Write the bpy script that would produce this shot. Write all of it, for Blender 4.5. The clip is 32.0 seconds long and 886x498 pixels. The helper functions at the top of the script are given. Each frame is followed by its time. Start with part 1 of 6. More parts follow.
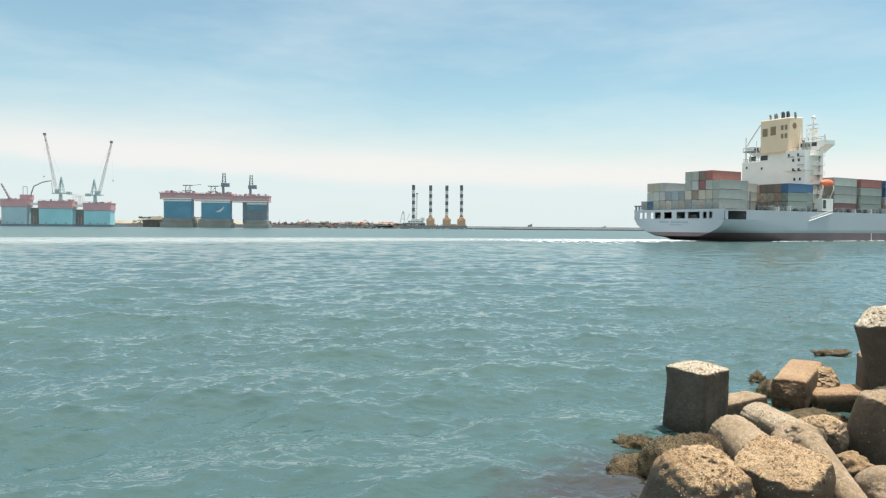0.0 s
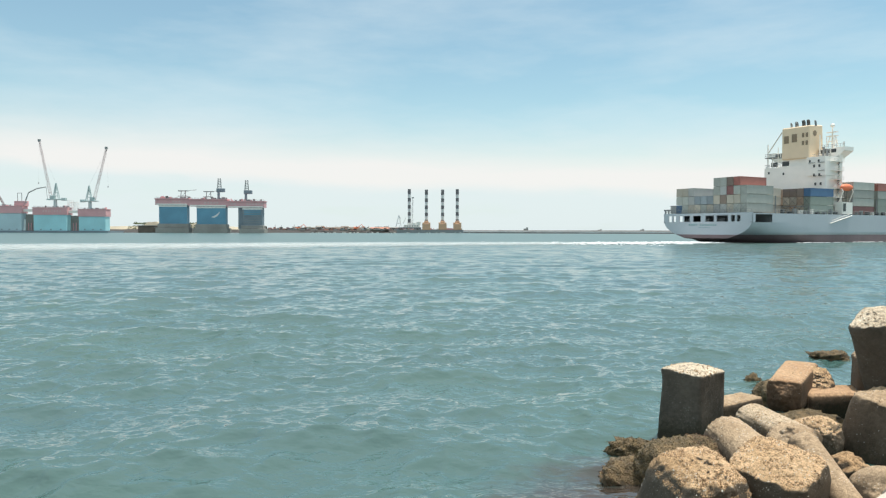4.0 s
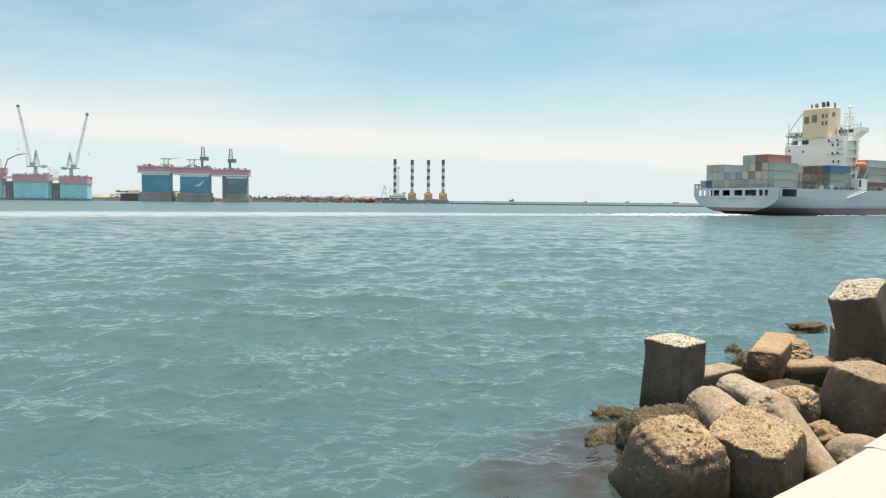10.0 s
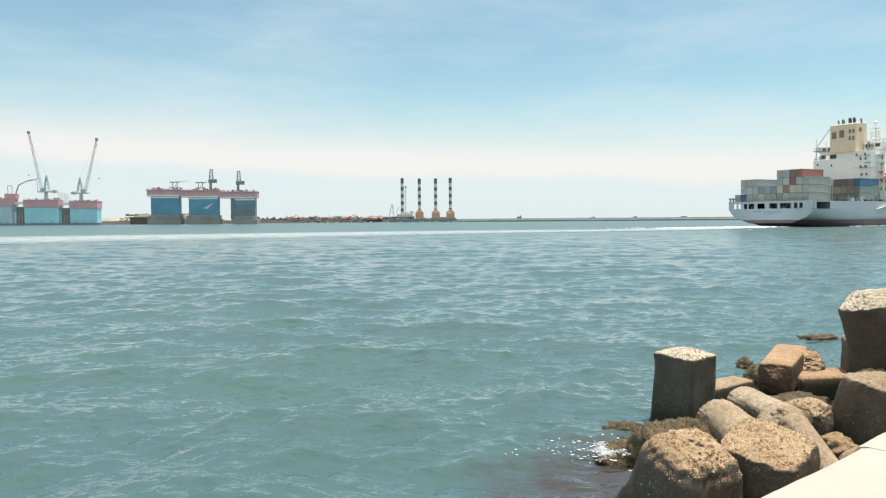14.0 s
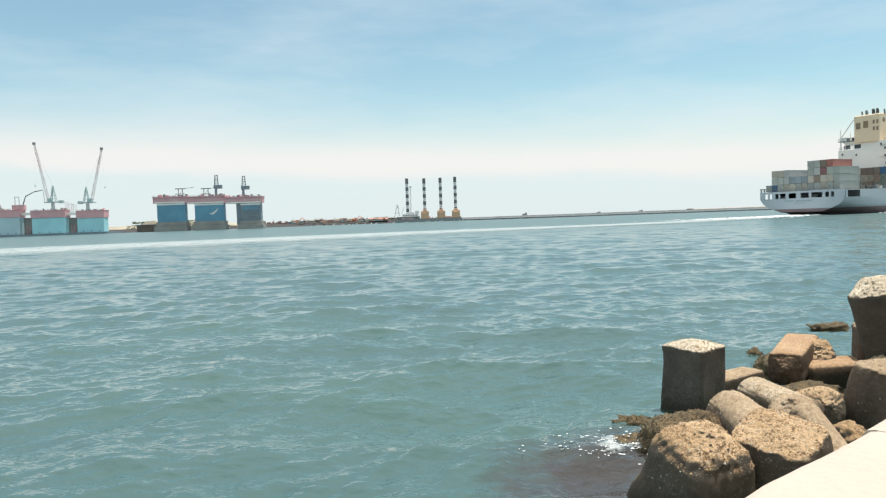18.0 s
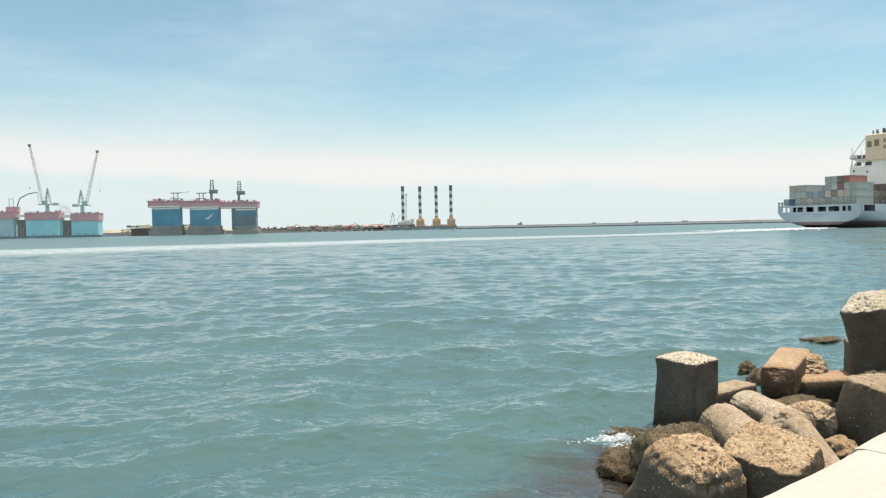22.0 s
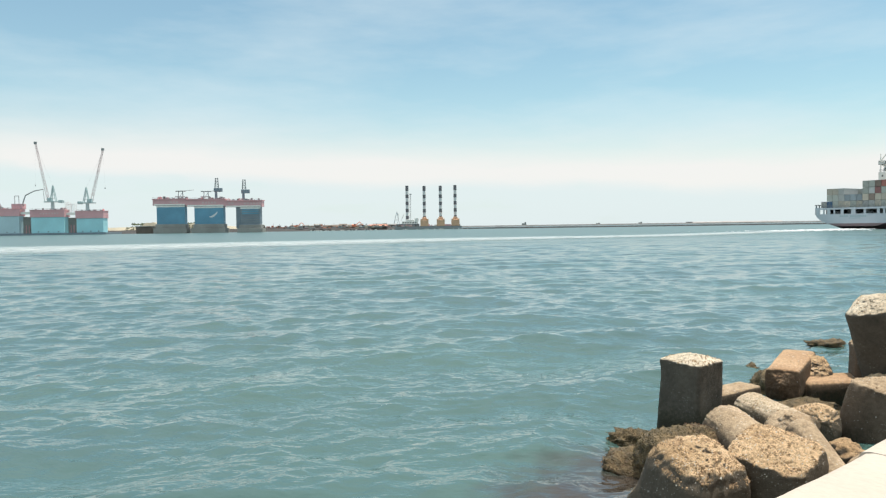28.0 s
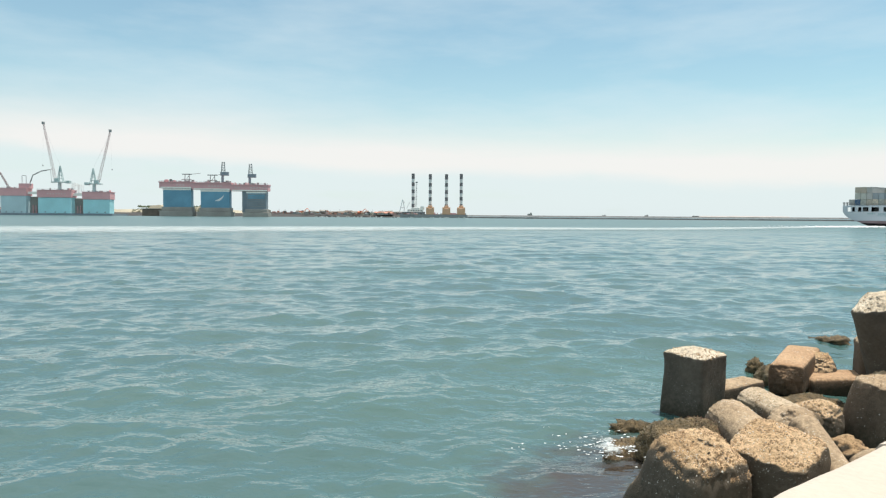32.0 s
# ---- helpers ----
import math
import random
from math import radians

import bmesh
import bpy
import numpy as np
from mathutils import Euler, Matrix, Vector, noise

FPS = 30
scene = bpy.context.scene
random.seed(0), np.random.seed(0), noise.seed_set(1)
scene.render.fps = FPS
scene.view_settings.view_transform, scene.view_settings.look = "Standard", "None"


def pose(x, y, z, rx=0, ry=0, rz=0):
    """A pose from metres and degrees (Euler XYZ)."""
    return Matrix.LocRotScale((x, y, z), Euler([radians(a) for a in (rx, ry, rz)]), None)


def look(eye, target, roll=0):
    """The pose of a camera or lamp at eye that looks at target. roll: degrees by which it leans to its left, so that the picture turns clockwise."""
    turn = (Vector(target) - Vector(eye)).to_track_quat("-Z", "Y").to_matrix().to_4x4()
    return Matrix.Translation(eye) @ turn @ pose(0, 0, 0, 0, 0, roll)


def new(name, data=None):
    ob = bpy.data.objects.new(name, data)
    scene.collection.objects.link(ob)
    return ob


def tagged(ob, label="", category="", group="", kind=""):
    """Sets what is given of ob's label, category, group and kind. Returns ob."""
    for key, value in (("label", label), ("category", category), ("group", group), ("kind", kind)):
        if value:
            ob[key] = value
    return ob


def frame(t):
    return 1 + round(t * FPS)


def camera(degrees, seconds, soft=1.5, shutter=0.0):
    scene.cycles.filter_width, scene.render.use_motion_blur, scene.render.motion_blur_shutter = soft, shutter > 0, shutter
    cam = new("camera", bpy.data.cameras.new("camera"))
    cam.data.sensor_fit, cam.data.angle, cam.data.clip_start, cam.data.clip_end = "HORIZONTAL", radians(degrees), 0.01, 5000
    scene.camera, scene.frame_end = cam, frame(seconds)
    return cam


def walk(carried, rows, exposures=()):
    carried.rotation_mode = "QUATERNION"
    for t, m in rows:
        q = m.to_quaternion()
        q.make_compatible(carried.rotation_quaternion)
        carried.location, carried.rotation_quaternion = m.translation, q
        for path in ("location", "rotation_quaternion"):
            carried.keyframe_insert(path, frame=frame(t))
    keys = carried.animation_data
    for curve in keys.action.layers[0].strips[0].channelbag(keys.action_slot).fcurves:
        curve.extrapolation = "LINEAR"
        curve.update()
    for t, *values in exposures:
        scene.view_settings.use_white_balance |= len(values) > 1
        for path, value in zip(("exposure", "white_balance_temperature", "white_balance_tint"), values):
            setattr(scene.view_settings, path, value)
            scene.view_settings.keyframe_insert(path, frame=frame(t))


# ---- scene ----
cam = camera(62.74, 32.0, soft=1.25)

# seconds, x, y, z, yaw, pitch, lean of the hand-held camera
PATH = [
    (0, -0.000, 0.000, 3.800, 0.00, -1.80, -0.44), (0.5, 0.012, 0.011, 3.832, -0.06, -1.63, -0.14), (1, 0.005, -0.013, 3.833, -0.28, -1.15, -0.31),
    (1.5, 0.010, -0.010, 3.813, -0.49, -1.20, -0.66), (2, 0.016, -0.003, 3.831, -0.39, -1.11, -0.37), (2.5, 0.021, -0.021, 3.831, -0.64, -1.01, 0.04),
    (4.5, 0.023, 0.002, 3.785, 0.01, -1.84, -0.39), (5, 0.026, -0.034, 3.802, 0.16, -2.56, -1.00), (5.5, -0.011, -0.058, 3.796, -0.12, -3.75, -1.48),
    (6, 0.000, -0.013, 3.796, -0.36, -3.80, -1.29), (6.5, 0.003, -0.048, 3.810, -1.00, -3.33, -0.05), (7, 0.019, -0.001, 3.787, -0.95, -3.28, -0.09),
    (7.5, 0.006, -0.040, 3.788, -0.92, -3.68, -0.22), (8, -0.002, -0.044, 3.790, -0.99, -3.82, 0.10), (8.5, -0.005, -0.070, 3.786, -1.40, -4.06, -0.54),
    (9, 0.001, -0.045, 3.779, -1.35, -4.23, -0.74), (9.5, 0.011, -0.022, 3.777, -1.34, -4.22, -0.46), (10, -0.002, -0.035, 3.788, -1.47, -3.78, -0.56),
    (10.5, -0.007, -0.026, 3.771, -1.58, -2.93, 0.32), (11, 0.003, -0.036, 3.768, -1.35, -3.10, 0.66), (11.5, 0.017, 0.034, 3.757, -0.93, -2.82, 1.10),
    (12, 0.004, -0.026, 3.766, -0.90, -2.76, 0.52), (12.5, 0.014, -0.007, 3.767, -1.19, -2.67, 0.78), (13, 0.012, -0.033, 3.768, -0.69, -2.54, 0.41),
    (13.5, 0.016, -0.042, 3.764, -0.73, -2.38, 0.71), (14, 0.023, -0.064, 3.772, -0.82, -2.36, 0.44), (14.5, 0.016, -0.100, 3.775, -1.80, -2.25, 1.17),
    (16.5, 0.058, -0.059, 3.759, -1.46, -1.85, 1.82), (17, 0.063, -0.042, 3.756, -1.11, -2.14, 1.95), (17.5, 0.067, -0.033, 3.755, -0.89, -2.35, 1.96),
    (18, 0.069, -0.003, 3.743, -0.31, -2.41, 2.05), (18.5, 0.065, 0.012, 3.744, 0.44, -2.31, 2.15), (19, 0.047, -0.052, 3.757, 1.12, -2.16, 2.00),
    (19.5, 0.043, -0.098, 3.773, 0.90, -2.07, 1.89), (20, 0.045, -0.091, 3.781, 0.45, -2.01, 2.03), (20.5, 0.049, -0.078, 3.762, 0.13, -2.09, 2.03),
    (21, 0.055, -0.059, 3.765, 0.04, -2.03, 1.61), (21.5, 0.048, -0.056, 3.767, -0.31, -1.82, 1.07), (22, 0.053, -0.042, 3.763, -0.73, -1.77, 1.18),
    (22.5, 0.047, -0.040, 3.759, -1.12, -1.87, 1.20), (23, 0.034, -0.054, 3.770, -1.45, -1.85, 0.90), (23.5, 0.030, -0.070, 3.775, -2.07, -1.58, 0.62),
    (24, 0.039, -0.037, 3.763, -2.50, -1.43, 0.75), (24.5, 0.042, -0.034, 3.768, -2.40, -1.29, 0.77), (26.5, 0.042, -0.063, 3.767, -1.98, -1.01, 1.23),
    (27, 0.043, -0.052, 3.760, -1.55, -1.68, 1.11), (27.5, 0.032, -0.052, 3.770, -0.92, -1.97, 0.85), (28, 0.033, -0.064, 3.771, -0.42, -1.79, 0.83),
    (28.5, 0.037, -0.064, 3.772, -0.14, -1.66, 0.93), (29, 0.039, -0.063, 3.766, -0.01, -1.56, 0.92), (29.5, 0.039, -0.057, 3.764, 0.02, -1.70, 0.77),
    (30, 0.036, -0.051, 3.763, -0.02, -1.88, 0.57), (30.5, 0.038, -0.041, 3.758, 0.03, -2.17, 0.29), (31, 0.029, -0.034, 3.758, 0.04, -2.40, 0.07),
    (31.5, 0.033, -0.034, 3.756, -0.03, -2.59, -0.11), (32, 0.020, -0.033, 3.750, -0.03, -2.68, -0.41)]


def held(x, y, z, yaw, pitch, lean):
    return pose(x, y, z, 0, 0, yaw) @ pose(0, 0, 0, 90 + pitch) @ pose(0, 0, 0, 0, 0, -lean)


walk(cam, [(r[0], held(*r[1:])) for r in PATH])

# ---- light ----
SUN_ELEV, SUN_AZ = 77.0, 72.0          # degrees above the horizon, clockwise from the view axis (+y)
world = bpy.data.worlds.new("sky")
scene.world = world
world.use_nodes = True
scene.view_settings.exposure = 0.0


def build_sky():
    nt = world.node_tree
    nt.nodes.clear()
    N, L = nt.nodes.new, nt.links.new
    out, bg = N("ShaderNodeOutputWorld"), N("ShaderNodeBackground")
    sky = N("ShaderNodeTexSky")
    sky.sky_type, sky.sun_disc = "NISHITA", False
    sky.sun_elevation, sky.sun_rotation = radians(SUN_ELEV), radians(SUN_AZ)
    sky.air_density, sky.dust_density, sky.ozone_density = 1.0, 0.7, 1.5
    tc, sep = N("ShaderNodeTexCoord"), N("ShaderNodeSeparateXYZ")
    L(tc.outputs["Generated"], sep.inputs[0])
    # stretched noise gives the thin high cloud
    mp = N("ShaderNodeMapping")
    mp.inputs["Scale"].default_value = (1.5, 1.5, 6.5)
    mp.inputs["Rotation"].default_value = (radians(2), radians(13), 0)
    L(tc.outputs["Generated"], mp.inputs[0])
    n1 = N("ShaderNodeTexNoise")
    n1.inputs["Scale"].default_value, n1.inputs["Detail"].default_value, n1.inputs["Roughness"].default_value = 2.4, 7, 0.56
    L(mp.outputs[0], n1.inputs["Vector"])
    r1 = N("ShaderNodeValToRGB")
    r1.color_ramp.elements[0].position, r1.color_ramp.elements[1].position = 0.40, 0.75
    L(n1.outputs["Fac"], r1.inputs[0])
    # elevation profile of the veil: brightest a few degrees above the horizon
    r2 = N("ShaderNodeValToRGB")
    cr = r2.color_ramp
    cr.interpolation = "B_SPLINE"
    # the unseen veil above 0.30 is added to brighten water and shaded faces
    stops = [(0.0, 0.90), (0.03, 0.82), (0.050, 0.86), (0.076, 0.97), (0.108, 0.42), (0.18, 0.13), (0.30, 0.10), (0.39, 0.24), (0.52, 0.52), (0.72, 0.78), (1.0, 0.92)]
    cr.elements[0].position, cr.elements[1].position = stops[0][0], stops[-1][0]
    cr.elements[0].color = (stops[0][1],) * 3 + (1,)
    cr.elements[1].color = (stops[-1][1],) * 3 + (1,)
    for p, v in stops[1:-1]:
        cr.elements.new(p).color = (v, v, v, 1)
    warp = N("ShaderNodeMath")
    warp.operation = "MULTIPLY_ADD"
    warp.inputs[1].default_value = 0.045
    L(n1.outputs["Fac"], warp.inputs[0])
    tilt = N("ShaderNodeMath")
    tilt.operation = "MULTIPLY_ADD"
    tilt.inputs[1].default_value = 0.030
    L(sep.outputs[0], tilt.inputs[0])
    L(sep.outputs[2], tilt.inputs[2])
    off = N("ShaderNodeMath")
    off.operation = "SUBTRACT"
    off.inputs[1].default_value = 0.0225
    L(tilt.outputs[0], off.inputs[0])
    L(off.outputs[0], warp.inputs[2])
    L(warp.outputs[0], r2.inputs[0])
    amt = N("ShaderNodeMath")
    amt.operation = "MULTIPLY_ADD"
    amt.inputs[1].default_value = 0.42
    L(r1.outputs[0], amt.inputs[0])
    L(r2.outputs[0], amt.inputs[2])
    lim = N("ShaderNodeMath")
    lim.operation = "MINIMUM"
    lim.inputs[1].default_value = 0.95
    L(amt.outputs[0], lim.inputs[0])
    hue = N("ShaderNodeMix")
    hue.data_type, hue.blend_type = "RGBA", "MULTIPLY"
    hue.inputs["Factor"].default_value = 1.0
    L(sky.outputs[0], hue.inputs["A"])
    hue.inputs["B"].default_value = SKY_TINT
    mix = N("ShaderNodeMix")
    mix.data_type = "RGBA"
    L(lim.outputs[0], mix.inputs["Factor"])
    L(hue.outputs["Result"], mix.inputs["A"])
    tone = N("ShaderNodeValToRGB")
    tone.color_ramp.interpolation = "EASE"
    tone.color_ramp.elements[0].color, tone.color_ramp.elements[1].color = HORIZON_TONE, HIGH_TONE
    tone.color_ramp.elements[1].position = 0.17
    for p, c in ((0.048, HORIZON_TONE), (0.070, BAND_TONE), (0.098, BAND_TONE)):
        tone.color_ramp.elements.new(p).color = c
    L(warp.outputs[0], tone.inputs[0])
    bright = N("ShaderNodeMix")
    bright.data_type, bright.blend_type = "RGBA", "MULTIPLY"
    bright.inputs["Factor"].default_value = 1.0
    L(tone.outputs[0], bright.inputs["A"])
    bright.inputs["B"].default_value = VEIL
    L(bright.outputs["Result"], mix.inputs["B"])
    L(mix.outputs["Result"], bg.inputs[0])
    bg.inputs[1].default_value = 0.115
    L(bg.outputs[0], out.inputs[0])


SKY_TINT = (1.08, 1.34, 1.18, 1)
VEIL = (8.0, 8.0, 8.0, 1)
HORIZON_TONE, BAND_TONE, HIGH_TONE = (0.845, 0.945, 0.96, 1), (1.0, 0.985, 0.96, 1), (0.83, 0.945, 0.985, 1)
build_sky()

sun = new("sun", bpy.data.lights.new("sun", "SUN"))
sun.data.energy, sun.data.angle, sun.data.color = 4.8, radians(0.6), (1.0, 0.95, 0.86)
sa, se = radians(SUN_AZ), radians(SUN_ELEV)
sun.matrix_world = look((0, 0, 60), (-math.sin(sa) * math.cos(se), -math.cos(sa) * math.cos(se), 60 - math.sin(se)))


# ---- materials ----
def mat(name, color, rough=0.6, metal=0.0, scale=3.0, vary=0.25, fine=40.0, bump=0.02, dark=None, dist=0.05, island=False, coords="Object", spec=0.5):
    """A two-scale noise material: base colour, broad stains towards dark, fine grain and relief."""
    m = bpy.data.materials.new(name)
    m.use_nodes = True
    nt = m.node_tree
    N, L = nt.nodes.new, nt.links.new
    b = nt.nodes["Principled BSDF"]
    b.inputs["Roughness"].default_value, b.inputs["Metallic"].default_value = rough, metal
    b.inputs["Specular IOR Level"].default_value = spec
    tc = N("ShaderNodeTexCoord")
    a, f = N("ShaderNodeTexNoise"), N("ShaderNodeTexNoise")
    for n, s, d in ((a, scale, 5), (f, fine, 3)):
        n.inputs["Scale"].default_value, n.inputs["Detail"].default_value = s, d
        L(tc.outputs[coords], n.inputs["Vector"])
    ramp = N("ShaderNodeValToRGB")
    ramp.color_ramp.elements[0].position, ramp.color_ramp.elements[1].position = 0.32, 0.68
    dk = dark or tuple(c * (1 - vary) for c in color)
    ramp.color_ramp.elements[0].color, ramp.color_ramp.elements[1].color = (*dk, 1), (*color, 1)
    L(a.outputs["Fac"], ramp.inputs[0])
    mix = N("ShaderNodeMix")
    mix.data_type, mix.blend_type = "RGBA", "MULTIPLY"
    mix.inputs["Factor"].default_value = min(1.0, vary * 1.6)
    L(ramp.outputs[0], mix.inputs["A"])
    g = N("ShaderNodeMapRange")
    g.inputs["To Min"].default_value, g.inputs["To Max"].default_value = 0.6, 1.25
    L(f.outputs["Fac"], g.inputs["Value"])
    L(g.outputs[0], mix.inputs["B"])
    last = mix.outputs["Result"]
    if island:
        oi = N("ShaderNodeObjectInfo")
        h = N("ShaderNodeHueSaturation")
        mr = N("ShaderNodeMapRange")
        mr.inputs["To Min"].default_value, mr.inputs["To Max"].default_value = 0.78, 1.18
        L(oi.outputs["Random"], mr.inputs["Value"])
        L(mr.outputs[0], h.inputs["Value"])
        L(last, h.inputs["Color"])
        last = h.outputs[0]
    L(last, b.inputs["Base Color"])
    if bump:
        bp = N("ShaderNodeBump")
        bp.inputs["Strength"].default_value, bp.inputs["Distance"].default_value = min(1.0, bump * 20), dist
        L(f.outputs["Fac"], bp.inputs["Height"])
        L(bp.outputs[0], b.inputs["Normal"])
    return m


def water_material(name="sea_water"):
    m = bpy.data.materials.new(name)
    m.use_nodes = True
    nt = m.node_tree
    N, L = nt.nodes.new, nt.links.new
    b = nt.nodes["Principled BSDF"]
    b.inputs["IOR"].default_value = 1.75
    tc = N("ShaderNodeTexCoord")

    def waves(scale, stretch, turn, detail, rough=0.55, distort=0.3):
        mp, n = N("ShaderNodeMapping"), N("ShaderNodeTexNoise")
        mp.inputs["Scale"].default_value = stretch
        mp.inputs["Rotation"].default_value = (0, 0, radians(turn))
        L(tc.outputs["Object"], mp.inputs[0])
        L(mp.outputs[0], n.inputs["Vector"])
        n.inputs["Scale"].default_value, n.inputs["Detail"].default_value, n.inputs["Roughness"].default_value = scale, detail, rough
        n.inputs["Distortion"].default_value = distort
        return n

    # wind gusts roughen the surface in broad streaks
    gust = N("ShaderNodeMapRange")
    gust.inputs["From Min"].default_value, gust.inputs["From Max"].default_value = 0.35, 0.65
    gust.inputs["To Min"].default_value, gust.inputs["To Max"].default_value = 0.6, 1.25
    L(waves(0.11, (0.5, 1.0, 1.0), 12, 3).outputs["Fac"], gust.inputs["Value"])
    rip = N("ShaderNodeAttribute")
    rip.attribute_name = "ripple"
    amount = N("ShaderNodeMath")
    amount.operation = "MULTIPLY"
    L(rip.outputs["Fac"], amount.inputs[0])
    L(gust.outputs[0], amount.inputs[1])
    ridge = waves(1.5, (0.5, 1.0, 1.0), 14, 3)
    ridge.noise_type = "RIDGED_MULTIFRACTAL"       # sharp little crests
    ridge.inputs["Offset"].default_value, ridge.inputs["Gain"].default_value = 0.9, 0.8
    last = None
    for n, d in ((waves(0.55, (0.45, 1.0, 1.0), -8, 2), 0.02), (ridge, 0.016), (waves(3.6, (0.6, 1.0, 1.0), 20, 2), 0.040), (waves(9.0, (0.6, 1.0, 1.0), -15, 2), 0.010)):
        bp = N("ShaderNodeBump")
        bp.inputs["Distance"].default_value = d
        L(amount.outputs[0], bp.inputs["Strength"])
        L(n.outputs["Fac"], bp.inputs["Height"])
        if last:
            L(last, bp.inputs["Normal"])
        last = bp.outputs[0]
    # wavelets that stay sharp far out
    for n, d in ((waves(0.38, (0.5, 1.0, 1.0), -4, 4, 0.65), 0.065), (waves(1.15, (0.6, 1.0, 1.0), 6, 4, 0.65), 0.05)):
        bp = N("ShaderNodeBump")
        bp.inputs["Distance"].default_value, bp.inputs["Strength"].default_value = d, 1.0
        L(n.outputs["Fac"], bp.inputs["Height"])
        L(last, bp.inputs["Normal"])
        last = bp.outputs[0]
    L(last, b.inputs["Normal"])
    ch = N("ShaderNodeAttribute")
    ch.attribute_name = "chop"
    L(ch.outputs["Fac"], b.inputs["Roughness"])
    # clouded, greenish body colour in broad patches
    ramp = N("ShaderNodeValToRGB")
    ramp.color_ramp.elements[0].position, ramp.color_ramp.elements[1].position = 0.35, 0.70
    ramp.color_ramp.elements[0].color, ramp.color_ramp.elements[1].color = (*WATER_A, 1), (*WATER_B, 1)
    L(waves(0.10, (0.5, 1.0, 1.0), 9, 3).outputs["Fac"], ramp.inputs[0])
    # brown weed under thin water beside the armour blocks
    geo, mp, ln = N("ShaderNodeNewGeometry"), N("ShaderNodeMapping"), N("ShaderNodeVectorMath")
    mp.vector_type, ln.operation = "TEXTURE", "LENGTH"
    mp.inputs["Location"].default_value, mp.inputs["Rotation"].default_value, mp.inputs["Scale"].default_value = (2.25, 10.2, 0), (0, 0, radians(57)), (3.0, 1.6, 100)
    L(geo.outputs["Position"], mp.inputs[0])
    L(mp.outputs[0], ln.inputs[0])
    wn, ws, wr = N("ShaderNodeTexNoise"), N("ShaderNodeMath"), N("ShaderNodeMapRange")
    wn.inputs["Scale"].default_value, wn.inputs["Detail"].default_value = 1.6, 5
    L(geo.outputs["Position"], wn.inputs["Vector"])
    ws.operation = "MULTIPLY_ADD"
    ws.inputs[1].default_value = 1.1
    L(wn.outputs["Fac"], ws.inputs[0])
    L(ln.outputs["Value"], ws.inputs[2])
    wr.inputs["From Min"].default_value, wr.inputs["From Max"].default_value, wr.inputs["To Min"].default_value, wr.inputs["To Max"].default_value = 0.85, 1.65, 1.0, 0.0
    L(ws.outputs[0], wr.inputs["Value"])
    mx = N("ShaderNodeMix")
    mx.data_type = "RGBA"
    L(wr.outputs[0], mx.inputs["Factor"])
    L(ramp.outputs[0], mx.inputs["A"])
    mx.inputs["B"].default_value = (0.045, 0.036, 0.030, 1)
    L(mx.outputs["Result"], b.inputs["Base Color"])
    return m


WATER_A, WATER_B = (0.050, 0.105, 0.104), (0.058, 0.119, 0.102)


